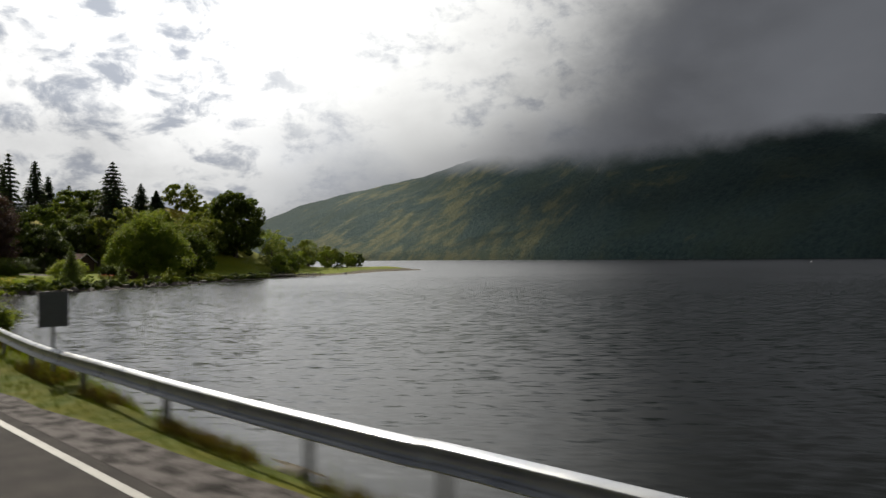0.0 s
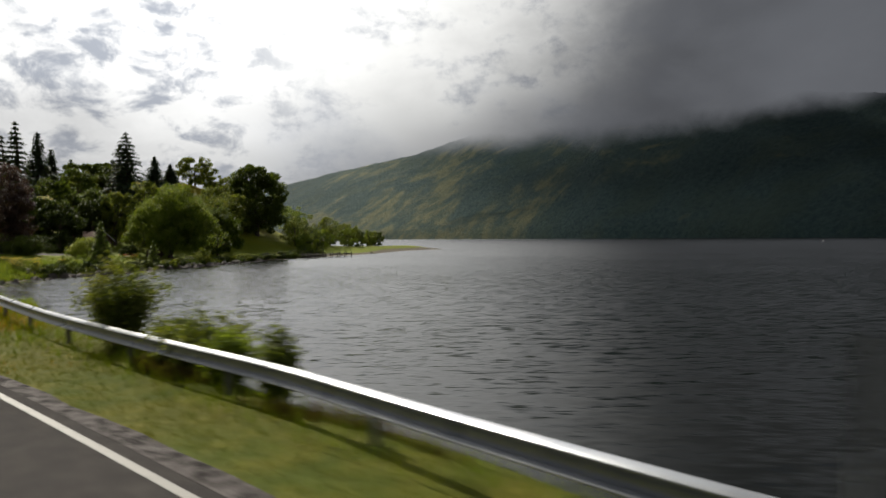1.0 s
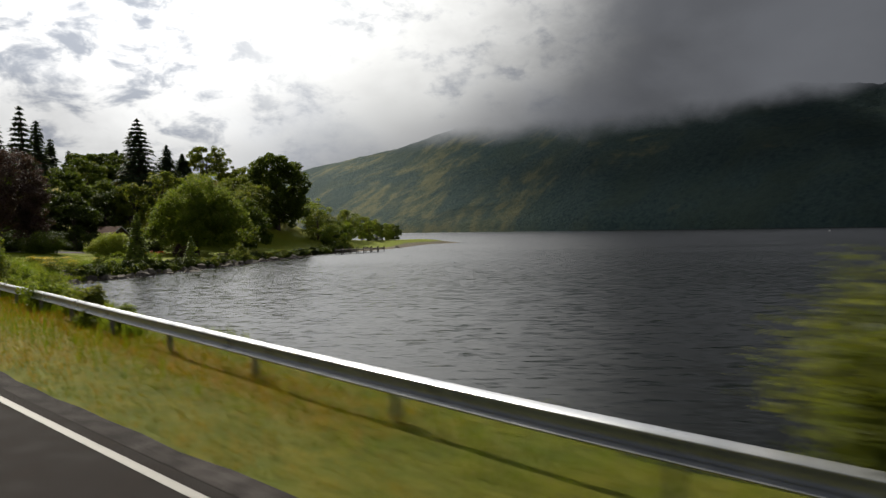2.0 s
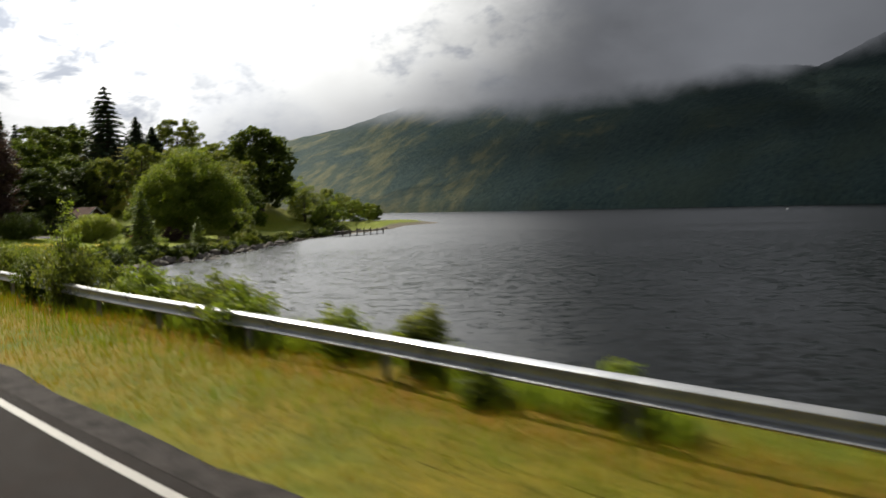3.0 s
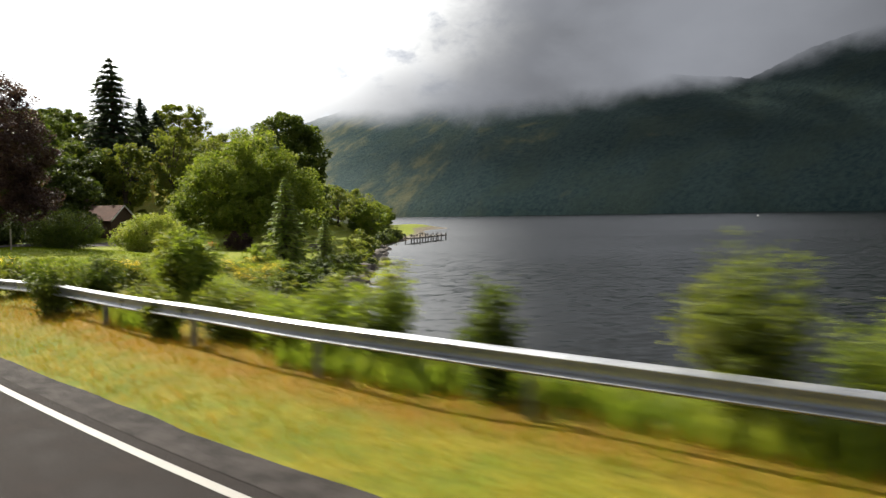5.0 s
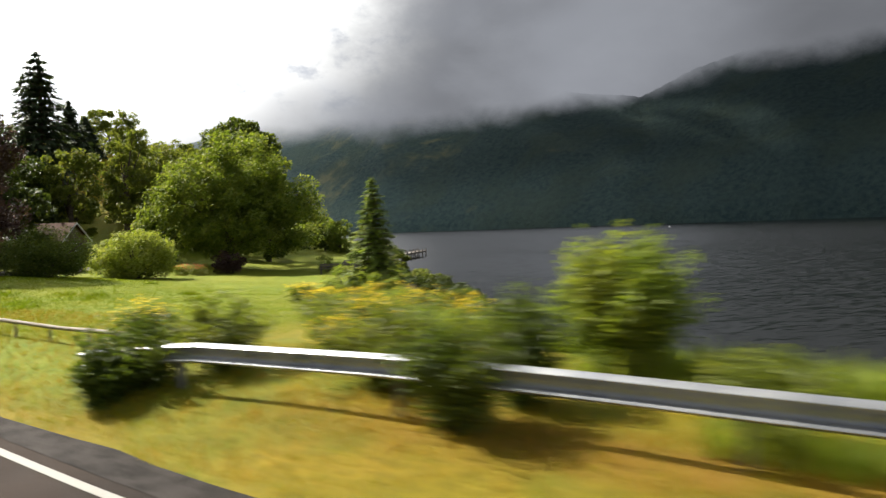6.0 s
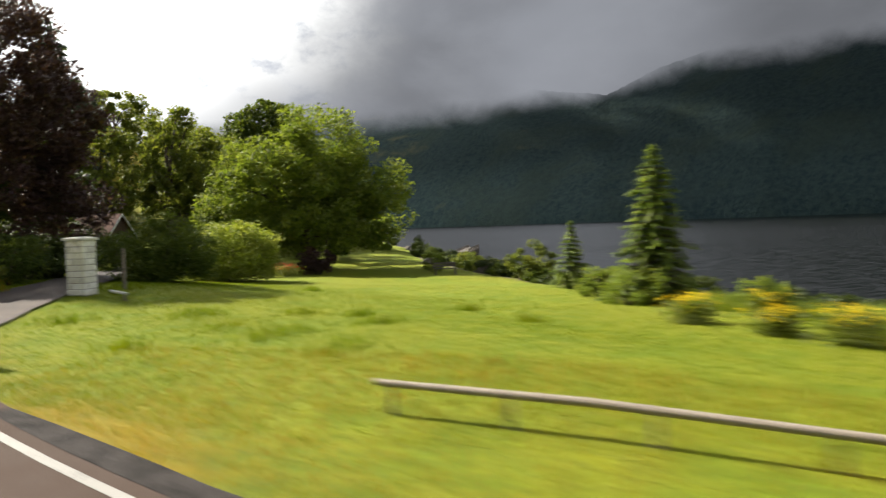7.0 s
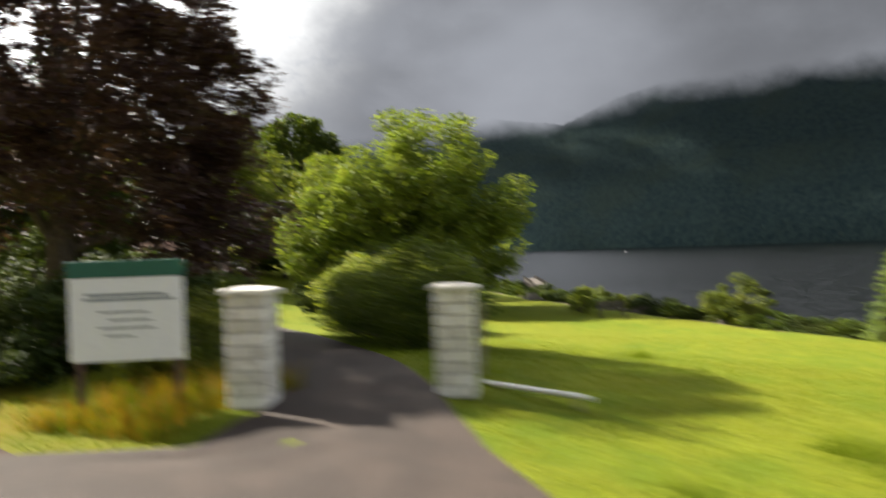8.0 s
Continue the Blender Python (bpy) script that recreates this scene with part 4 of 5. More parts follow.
conifer("spruce", "tall dark spruce on the rise", on(71.6, 185.1), 27.6 - ground_z(71.6, 185.1), 6.0, M["needle"], 22, 11, 46, 0.95, 0.04, power=0.7)
conifer("spruce", "slim dark spruce beside a taller one", on(81.6, 192.1), 23.3 - ground_z(81.6, 192.1), 3.8, M["needle"], 19, 9, 28, 0.95)
conifer("spruce", "slim dark spruce behind the trees", on(87.5, 196.0), 22.0 - ground_z(87.5, 196), 3.2, M["needle"], 20, 9, 28, 1.0)
conifer("spruce", "dark spruce far back on the hill", on(85.4, 226.8), 25.5 - ground_z(85.4, 226.8), 4.6, M["needle"], 22, 9, 30, 1.2)
conifer("spruce", "tall dark spruce near the road beyond the gate", on(46.6, 178), 26.5 - ground_z(46.6, 178), 4.6, M["needle"], 24, 10, 34, 1.0)
for x, y, top, r in ((67.4, 231.4, 32, 5.0), (60, 236, 31, 5.0), (53, 233, 33, 5.2), (47, 228, 33, 5.0), (73, 238, 28.5, 4.0), (88.4, 266.8, 29, 4.0), (41, 226, 34, 5.0), (35, 232, 36, 5.2)):
    conifer("spruce", "dark spruce in a stand on the hill", on(x, y), top - ground_z(x, y), r, M["needle"], 22, 9, 32, 1.25, group="spruces on the hill")
for x, y, h, r, lo, m in ((98, 203, 7.6, 5.6, 0.9, "leaf_mid"), (106, 205, 7.0, 5.6, 0.5, "leaf_mid"), (76.8, 171, 12.0, 4.4, 1.0, "leaf_mid"), (84, 166, 12.0, 6.0, 1.0, "leaf_mid"), (92, 180, 9.0, 6, 0.6, "leaf_mid"),
                          (72, 161.5, 6.0, 3.6, 0.4, "leaf_dark"), (58.8, 171.5, 9.0, 4.9, 0.2, "leaf_yew"), (44, 166, 7, 4.6, 0.3, "leaf_dark"),
                          (104, 193, 8, 6.0, 0.5, "leaf_mid"),
                          (76, 152, 9.5, 5.0, 0.6, "leaf_dark")):
    tree("broadleaf_tree", "leafy " + ("dark" if m != "leaf_mid" else "green") + " tree among others behind the lawn", on(x, y), h, r, r * 0.95, lo, M[m], 110, 95, 0.42, group="trees behind the lawn")
for i, (x, y, h, r) in enumerate(((109, 172, 7.5, 3.6), (114, 178, 6.5, 3.2), (119, 174, 5.0, 2.8), (126, 181, 8.0, 3.4), (131, 186, 7.0, 3.2), (137, 185, 5.6, 2.8), (142, 191, 6.5, 3.0),
                                  (147, 193, 5.6, 2.6), (152, 194, 5.0, 2.4), (157, 198, 4.6, 2.2), (162, 200, 4.4, 1.9), (118, 186, 8.5, 3.8), (136, 194, 8.0, 3.4), (107, 165, 4.2, 2.4), (110, 187, 9.0, 4.0), (124, 190, 8.5, 3.6), (113, 168, 5.0, 2.8), (104, 160, 4.6, 2.6), (145, 197, 7.0, 3.0))):
    tree("small_tree", "small leafy tree on the shore of the point", on(x, y), h, r, r, 0.2, M[("leaf_mid", "leaf_dark", "leaf_light")[i % 3]], 60, 60, 0.36, group="small trees on the point")
conifer("fir", "young light green fir at the lawn's edge", on(38.7, 115.9), 5.2 - ground_z(38.7, 115.9), 2.0, M["needle_young"], 24, 10, 26, 0.40, 0.02)
conifer("fir", "small young fir at the lawn's edge", on(48.2, 121.0), 2.5 - ground_z(48.2, 121), 1.3, M["needle_young"], 16, 9, 16, 0.36, 0.02)
for x, y, top_z, r in ((65.6, 163.2, 14.6, 3.6), (70.2, 166.5, 13.6, 4.0), (61.5, 167.0, 13.2, 2.8), (75.5, 171.5, 12.6, 4.2)):
    tree("birch", "open leafy birch behind the lawn with sky between its boughs", on(x, y), top_z - ground_z(x, y), r, r * 0.9, 1.5, M["leaf_mid"], 90, 85, 0.36, 0.75, group="birches behind the lawn", lump=0.36, limbs=True)
for x, y, top_z, r in ((49.5, 169.5, 14.6, 4.4), (42.5, 176, 15.5, 4.4)):
    tree("broadleaf_tree", "tall dark leafy tree among the trees beyond the gate", on(x, y), top_z - ground_z(x, y), r, r, 0.8, M["leaf_dark"], 120, 100, 0.45, group="tall trees beyond the gate", lump=0.28)
# dark mass of trees on the slope behind the house and up the hill
for x, y, h, r, m in ((49, 161, 8.6, 4.4, "leaf_yew"), (62, 189, 10, 4.8, "leaf_dark"), (67, 197, 6.5, 4.6, "leaf_mid"), (78, 211, 6, 5.0, "leaf_dark"), (56, 178, 9.5, 5.0, "leaf_dark"), (63, 181, 8.5, 4.6, "leaf_dark"),
                      (72, 214, 7, 4.8, "leaf_dark"),
                      (89, 172, 9.0, 5.2, "leaf_dark"), (74, 198, 6, 4.4, "leaf_dark"), (99, 186, 8, 5.0, "leaf_mid"), (40, 172, 10, 4.6, "leaf_dark"), (38, 190, 12, 5, "leaf_dark")):
    tree("broadleaf_tree", "dark leafy tree in the mass behind the house", on(x, y), h, r, r * 0.95, 0.3, M[m], 110, 95, 0.45, group="trees behind the house")

# shrubs of the garden
bush("dome_shrub", "dark clipped dome shrub behind the gate pillar", on(35.4, 136.0), 2.6, 2.55, 2.4, M["leaf_dark"], 130, 120, 0.12, lump=0.07)
bush("rhododendron", "light-topped rhododendron on the lawn", on(46.9, 141.5), 3.5, 3.2, 3.0, M["leaf_rhodo"], 130, 110, 0.19, lump=0.14)
bush("dome_shrub", "dark rounded shrub beside the drive", on(30.2, 138.8), 1.9, 1.3, 1.3, M["leaf_dark"], 30, 110, 0.12, lump=0.1)
for x, y, h, r in ((38, 147, 2.4, 2.4), (42, 151, 2.8, 2.6), (33, 141.5, 2.0, 1.8), (47, 154, 3.0, 2.6), (36.5, 151, 3.2, 2.6), (57, 150, 2.0, 1.8), (27.4, 141.2, 1.7, 1.5), (29.6, 142.2, 1.9, 1.5)):
    bush("laurel", "dark rounded shrub in the shade of the garden trees", on(x, y), h, r, r, M["leaf_yew"], 36, 110, 0.18, group="dark shrubs of the garden", lump=0.1)
bush("purple_shrub", "dark purple shrub at the foot of the sycamore", on(58.8, 142.8), 2.2, 1.6, 1.5, M["leaf_copper"], 24, 90, 0.18)
bush("round_shrub", "round green shrub at the lawn's edge", on(58.5, 125.9), 2.4, 1.6, 1.6, M["leaf_mid"], 34, 110, 0.17)
bush("low_shrub", "low light green shrub on the lawn", on(62.2, 134.6), 1.5, 0.9, 0.9, M["leaf_light"], 16, 70, 0.14)
bush("low_shrub", "light green shrub at the foot of a fir", on(36.9, 116.6), 1.3, 1.1, 1.0, M["leaf_light"], 18, 80, 0.12)
bush("low_shrub", "light green shrub beside a fir", on(42.0, 118.6), 1.2, 1.0, 0.9, M["leaf_light"], 18, 80, 0.12)
bush("low_shrub", "small green shrub at the lawn's edge", on(33.2, 112.4), 1.2, 0.7, 0.7, M["leaf_light"], 14, 80, 0.11)

# shrubs and weeds along the guard rail: place, height of the top, radius
SHRUBS_SOUTH = ((7.5, 34.6, 2.35, 0.85, "leaf_mid"), (7.3, 30.3, 1.25, 0.85, "leaf_mid"), (7.0, 28.7, 0.98, 0.5, "leaf_light"), (7.2, 31.5, 0.95, 0.5, "leaf_mid"), (6.8, 26.9, 1.2, 0.38, "leaf_mid"),
                (10.9, 63.8, 1.35, 0.75, "leaf_mid"), (9.9, 57.0, 1.08, 0.36, "leaf_mid"), (8.95, 55.2, 0.42, 0.25, "leaf_mid"), (9.3, 53.4, 0.74, 0.32, "leaf_light"),
                (11.3, 66.0, 1.1, 0.5, "leaf_light"), (11.2, 64.7, 1.0, 0.6, "leaf_light"), (10.3, 62.2, 1.2, 0.75, "leaf_light"), (10.2, 59.2, 0.95, 0.5, "leaf_light"), (11.7, 68.9, 1.35, 0.75, "leaf_light"),
                (11.5, 67.8, 1.4, 0.5, "leaf_light"), (11.0, 66.6, 0.9, 0.35, "leaf_light"), (11.8, 70.4, 1.3, 0.55, "leaf_mid"))
SHRUBS_NORTH = ((11.6, 74.9, 1.6, 0.75, "leaf_dark"), (11.45, 72.2, 1.9, 0.95, "leaf_mid"), (12.2, 74.6, 1.9, 0.8, "leaf_mid"), (12.9, 79.4, 1.8, 0.95, "leaf_mid"), (13.1, 83.0, 2.3, 0.66, "leaf_mid"), (13.1, 86.4, 1.7, 0.42, "leaf_dark"),
                (13.2, 77.2, 1.7, 0.9, "leaf_light"), (13.8, 81.2, 1.5, 0.9, "leaf_light"), (13.8, 88.9, 1.85, 0.55, "leaf_light"), (14.0, 90.2, 1.5, 0.62, "leaf_light"), (14.2, 91.6, 1.15, 0.6, "leaf_light"), (14.5, 93.6, 1.2, 0.8, "leaf_mid"),
                (13.9, 94.9, 1.0, 0.36, "leaf_mid"), (14.8, 100.8, 1.6, 0.68, "leaf_dark"), (16.7, 106.1, 1.5, 0.7, "leaf_mid"), (16.0, 100.4, 1.7, 0.58, "leaf_dark"), (16.6, 102.8, 1.45, 0.9, "leaf_mid"),
                (15.6, 106.9, 1.25, 0.8, "leaf_dark"), (14.95, 107.0, 0.8, 0.5, "leaf_dark"), (19.8, 105.4, 1.2, 0.9, "leaf_mid"), (21.6, 107.0, 1.1, 0.8, "leaf_mid"), (15.3, 97.4, 1.1, 0.7, "leaf_mid"))
for x, y, top_z, r, m in SHRUBS_SOUTH + SHRUBS_NORTH:
    tone = {"leaf_mid": "green", "leaf_light": "light yellow-green", "leaf_dark": "dark green"}[m]
    at = on(x, y)
    h = top_z - at[2]
    shoots("roadside_shrub", tone + " shrub growing through the guard rail by the water", at, h, r * 1.05, M[m], int(np.clip(60 * h * r, 44, 120)), 72, 0.095, group="shrubs along the guard rail")
shoots("sapling", "slim upright leafy sapling beside the guard rail", on(11.75, 73.0), 3.3 - ground_z(11.75, 73.0), 0.42, M["leaf_light"], 46, 80, 0.085, category="tree")
shoots("sapling", "dense light green sapling behind the guard rail", on(17.9, 99.4), 2.45 - ground_z(17.9, 99.4), 0.92, M["leaf_light"], 130, 120, 0.11, category="tree")
# dark shrubs on the shore of the bay
for i, (p, q) in enumerate(zip(SHORE, SHORE[1:])):
    if not (27 < p[0] < 104 and 90 < p[1] < 156): continue
    w = (q - p) / np.hypot(*(q - p))
    for f in (0.0, 0.36, 0.7):
        x, y = p + (q - p) * f + np.array([-w[1], w[0]]) * rng.uniform(1.2, 2.4)
        h = np.interp(x, [19, 26, 34, 60, 80, 103], [1.9, 1.2, 0.95, 0.95, 1.3, 2.2]) * rng.uniform(0.6, 1.15)
        r = rng.uniform(0.9, 1.5)
        bush("shore_shrub", "dark shrub on the stony shore of the bay", on(x, y), h, r, r * 0.9, M[("leaf_dark", "leaf_yew", "leaf_mid", "leaf_yew")[int(rng.integers(4))]], 40, 55, 0.18, group="shrubs round the bay", lump=0.3)


def flower_clump(name, label, at, h, r, petal, n=70, group=""):
    """Upright stems with leaves and flat heads of flowers."""
    ob = thing(name, label, "flowers", at, group)
    st = rng.normal(size=(60, 2)) * r * 0.5
    V, F = [], []
    for x, y in st[:26]:
        v, f = tube_arrays([(x * 0.6, y * 0.6, -0.05), (x, y, h * rng.uniform(0.7, 1.0))], [0.012, 0.006], 4, len(V))
        V += v
        F += f
    tagged(part("stem_work", mesh_of("stem_work", V, F, M["leaf_mid"]), ob), kind="stuff")
    c = np.c_[rng.normal(size=(900, 2)) * r * 0.55, rng.uniform(0.05, 0.85, 900) * h]
    V, F = leaf_quads(c, 0.12)
    part("foliage", mesh_of("foliage", V, F, M["leaf_mid"]), ob)
    k_ = np.repeat(np.c_[st, rng.uniform(0.55, 1.08, 60) * h], n // 10, 0)
    V, F = leaf_quads(k_ + rng.normal(size=k_.shape) * np.array([0.09, 0.09, 0.035]), 0.065, 1.2)
    tagged(part("bloom", mesh_of("bloom", V, F, M[petal]), ob, "yellow flower heads" if petal == "petal_yellow" else "red flower heads"), kind="stuff")
    return ob


for x, y, h, r in ((17.7, 109.1, 1.0, 0.55), (30.2, 114.2, 0.7, 0.6), (28.5, 112.3, 0.6, 0.45), (27.2, 111.0, 0.75, 0.6), (26.0, 109.5, 0.8, 0.6), (25.1, 108.3, 0.85, 0.6), (26.4, 107.1, 1.05, 0.8), (27.8, 106.4, 1.15, 0.7),
                   (25.4, 105.1, 1.0, 0.7), (32.8, 112.2, 0.7, 0.5), (19.6, 104.8, 0.9, 0.5), (17.9, 104.5, 0.75, 0.45)):
    flower_clump("ragwort", "clump of yellow ragwort at the edge of the shore", on(x, y), h, r, "petal_yellow", group="ragwort along the shore")
for x, y in ((53.6, 143.6), (55.0, 143.0)):
    flower_clump("red_flowers", "clump of red flowers beside the shrubs", on(x, y), 0.9, 0.8, "petal_red", group="red flowers of the garden")
bush("gate_shrub", "leafy green shrub behind a gate pillar and sign", on(27.4, 137.6), 1.4, 1.2, 1.0, M["leaf_mid"], 22, 90, 0.14)

# ---- gate pillars ----


def pillar(label, at, turn, N):
    ob = thing("gate_pillar", label, "gate pillar", at, "gate pillars", turn)
    W, CH = 0.62, 0.19
    part("core", box("core", (W - 0.03, W - 0.03, CH * N + 0.2), M["mortar"], 0.0, (0, 0, CH * N / 2 - 0.1)), ob, "recessed mortar")
    T, L = 0.17, W - 0.17 - 0.012
    long_block = box("block", (L, T, CH - 0.016), M["masonry"], 0.012)
    for c in range(N):
        z = CH * (c + 0.5)
        for s in range(4):
            flip = 1 if c % 2 else -1
            j = pose(0, 0, 0, 0, 0, 90 * s) @ Matrix.Translation((flip * (W - L) / 2, -(W - T) / 2, z)) @ pose(0, 0, 0, 0, 0, rng.uniform(-0.7, 0.7))
            part("block", long_block, ob, at=Matrix.Translation((rng.uniform(-0.004, 0.004), rng.uniform(-0.004, 0.004), 0)) @ j)
    bm = bmesh.new()
    rings = [(0.36, 0.0), (0.37, 0.012), (0.37, 0.07), (0.35, 0.09), (0.12, 0.125)]
    prev = None
    for r, z in rings:
        cur = [bm.verts.new((sx * r, sy * r, CH * N + z)) for sx, sy in ((-1, -1), (1, -1), (1, 1), (-1, 1))]
        if prev:
            for i in range(4): bm.faces.new((prev[i], prev[(i + 1) % 4], cur[(i + 1) % 4], cur[i]))
        else:
            bm.faces.new(cur)
        prev = cur
    bm.faces.new(prev)
    part("cap", from_bm("cap", bm, M["masonry"]), ob, "pale stone cap slab")
    return ob


pillar("pale painted stone gate pillar beside the lawn", on(27.75, 132.2), 12, 9)
pillar("pale painted stone gate pillar next to a sign", on(26.05, 134.95), 12, 9)

# ---- sign board by the gate ----
board = thing("sign_board", "white sign board with a green header on two posts", "sign", on(25.25, 136.6, 0.14), turn=-66)
for x in (-0.72, 0.72):
    part("post", box("post", (0.09, 0.09, 2.7), M["dark_wood"], 0.008, (x, 0.07, 1.0)), board)
part("panel", box("panel", (1.66, 0.04, 1.26), M["sign_white"], 0.006, (0, 0, 1.47)), board, "white panel")
part("header", box("header", (1.70, 0.06, 0.25), M["green_paint"], 0.01, (0, 0, 2.23)), board, "dark green header strip")
for i, (w, z, x) in enumerate(((1.15, 1.84, 0.0), (1.30, 1.77, 0.04), (0.7, 1.58, -0.05), (0.6, 1.46, 0.05), (0.8, 1.34, 0.0), (0.4, 1.22, -0.1))):
    part("lettering_bar", box("lettering_bar", (w, 0.006, 0.028 if i > 1 else 0.045), M["lettering"], 0.0, (x, -0.024, z)), board, "dark bar of lettering")

# ---- small traffic sign seen from behind ----
plate = thing("road_sign", "grey back of a small square road sign on a post", "road sign", on(5.62, 18.0), turn=0)
part("post", tube("post", [(0, 0, -0.3), (0, 0, 1.93)], [0.038, 0.038], M["steel"], 10), plate)
part("plate", box("plate", (0.64, 0.012, 0.80), M["sign_back"], 0.003, (0, -0.05, 1.56)), plate, "dark grey plate back")
for z in (1.36, 1.76):
    part("bracket", box("bracket", (0.52, 0.03, 0.04), M["steel"], 0.004, (0, -0.03, z)), plate)

# ---- knee rail, posts and the white bar ----
fence = thing("knee_rail", "low weathered wooden rail on short posts along the lawn", "fence", on(17.6, 113.2))
fo = Vector(fence.location)
P0, P1 = Vector((18.8, 117.3, ground_z(18.8, 117.3) + 0.38)), Vector((17.4, 109.0, ground_z(17.4, 109.0) + 0.38))
part("rail", tube("rail", [P0 - fo, P0.lerp(P1, 0.33) - fo + Vector((0.04, 0, 0.02)), P0.lerp(P1, 0.66) - fo + Vector((-0.03, 0, -0.02)), P1 - fo], [0.045, 0.05, 0.045, 0.05], M["pale_wood"], 9), fence)
for i in range(6):
    q = P0.lerp(P1, 0.03 + 0.19 * i)
    g = ground_z(q.x, q.y)
    part("post", tube("post", [Vector((q.x, q.y, g - 0.2)) - fo, Vector((q.x, q.y, q.z - 0.03)) - fo], [0.035, 0.03], M["weathered_wood"], 8), fence)
marker = thing("marker_post", "short weathered post with a white top on the verge", "post", on(19.75, 125.7))
part("shaft", box("shaft", (0.18, 0.18, 0.85), M["pale_wood"], 0.012, (0, 0, 0.33)), marker)
part("cap", box("cap", (0.24, 0.20, 0.05), M["white_paint"], 0.01, (0, 0, 0.78)), marker, "white cap")
slim = thing("wooden_post", "slim brown wooden post beside the gate pillar", "post", on(29.5, 132.25))
part("shaft", box("shaft", (0.09, 0.09, 1.5), M["weathered_wood"], 0.01, (0, 0, 0.65)), slim)
bar = thing("white_bar", "low white wooden bar lying beside the gate pillar", "rail", on(27.7, 130.6))
fo = Vector(bar.location)
a, b = Vector((28.6, 131.95, 0.76)), Vector((27.35, 130.0, 0.80))
part("bar", tube("bar", [a - fo, b - fo], [0.045, 0.045], M["white_paint"], 8), bar)
for q in (a.lerp(b, 0.1), a.lerp(b, 0.9)):
    part("foot", box("foot", (0.07, 0.07, 0.75), M["weathered_wood"], 0.008, tuple(q - fo + Vector((0, 0, -0.36)))), bar)

# ---- bench at the lawn's far edge ----
bench = thing("bench", "dark weathered wooden bench at the edge of the lawn", "bench", on(59.6, 132.6), turn=-62)
for y_ in (-0.17, 0.0, 0.17):
    part("seat_slat", box("seat_slat", (1.7, 0.14, 0.04), M["jetty_wood"], 0.008, (0, y_, 0.46)), bench)
for z in (0.64, 0.82):
    part("back_slat", box("back_slat", (1.7, 0.035, 0.13), M["jetty_wood"], 0.008, (0, 0.29, z)), bench)
for x in (-0.72, 0.72):
    part("leg", box("leg", (0.08, 0.07, 0.46), M["jetty_wood"], 0.006, (x, -0.2, 0.21)), bench)
    part("leg", box("leg", (0.08, 0.07, 0.92), M["jetty_wood"], 0.006, (x, 0.24, 0.44)), bench)

# ---- garden house ----
house = thing("garden_house", "small dark red-brown wooden house with a brown roof", "house", on(55.2, 163.0), turn=22)
hz = ground_z(55.2, 163.0)
top, eave = 4.3 - hz, 2.75 - hz
for n_, sx, sy, px_, py_ in (("wall", 4.4, 0.14, 0, -3.0), ("wall", 4.4, 0.14, 0, 3.0), ("wall", 0.14, 5.86, -2.13, 0), ("wall", 0.14, 5.86, 2.13, 0)):
    part(n_, box(n_, (sx, sy, eave + 1.2), M["dark_wood"], 0.004, (px_, py_, eave / 2 - 0.55)), house)
for y_ in (-3.0, 3.0):
    bm = bmesh.new()
    f0 = [bm.verts.new(p) for p in ((-2.2, y_ - 0.065, eave + .04), (2.2, y_ - 0.065, eave + .04), (0, y_ - 0.065, top - 0.05))]
    f1 = [bm.verts.new((v.co.x, y_ + 0.065, v.co.z)) for v in f0]
    bm.faces.new(f0); bm.faces.new(f1)
    for i in range(3): bm.faces.new((f0[i], f0[(i + 1) % 3], f1[(i + 1) % 3], f1[i]))
    part("gable", from_bm("gable", bm, M["dark_wood"]), house, "dark red-brown gable")
    for s in (-1, 1):
        part("bargeboard", tube("bargeboard", [(0, y_ + math.copysign(0.42, y_), top + 0.03), (s * 2.65, y_ + math.copysign(0.42, y_), eave - 0.28)], [0.07, 0.07], M["white_paint"], 4), house, "pale bargeboard")
for s in (-1, 1):
    bm = bmesh.new()
    q = [(0, -3.4, top), (s * 2.7, -3.4, eave - 0.3), (s * 2.7, 3.4, eave - 0.3), (0, 3.4, top)]
    lo = [bm.verts.new(p) for p in q]
    hi = [bm.verts.new((p[0] + s * 0.03, p[1], p[2] + 0.09)) for p in q]
    bm.faces.new(lo); bm.faces.new(hi)
    for i in range(4): bm.faces.new((lo[i], lo[(i + 1) % 4], hi[(i + 1) % 4], hi[i]))
    part("roof", from_bm("roof", bm, M["roof"]), house, "brown felted roof slope")
win = part("window", box("window", (0.9, 0.05, 0.8), M["white_paint"], 0.01, (0, -3.10, eave - 0.8)), house, "white framed window")
part("pane", box("pane", (0.76, 0.02, 0.66), M["dark_glass"], 0.0, (0, -3.14, eave - 0.8)), win)

# ---- jetty, hut and boat of the bay ----
jetty = thing("jetty", "dark timber jetty on posts over the water", "jetty", (98.5, 144.8, WATER_Z), turn=15)
for i in range(46):
    part("plank", box("plank", (0.30, 1.5, 0.05), M["jetty_wood"], 0.006, (-8.1 + 0.36 * i, rng.uniform(-0.03, 0.03), 0.85)), jetty)
for y_ in (-0.6, 0.6):
    part("beam", box("beam", (16.6, 0.12, 0.16), M["jetty_wood"], 0.01, (0, y_, 0.73)), jetty)
    for x in (-7.8, -5.2, -2.6, 0.0, 2.6, 5.2, 7.8):
        part("post", tube("post", [(x, y_ * 1.15, -1.6), (x, y_ * 1.15, 1.25)], [0.10, 0.09], M["jetty_wood"], 8), jetty)
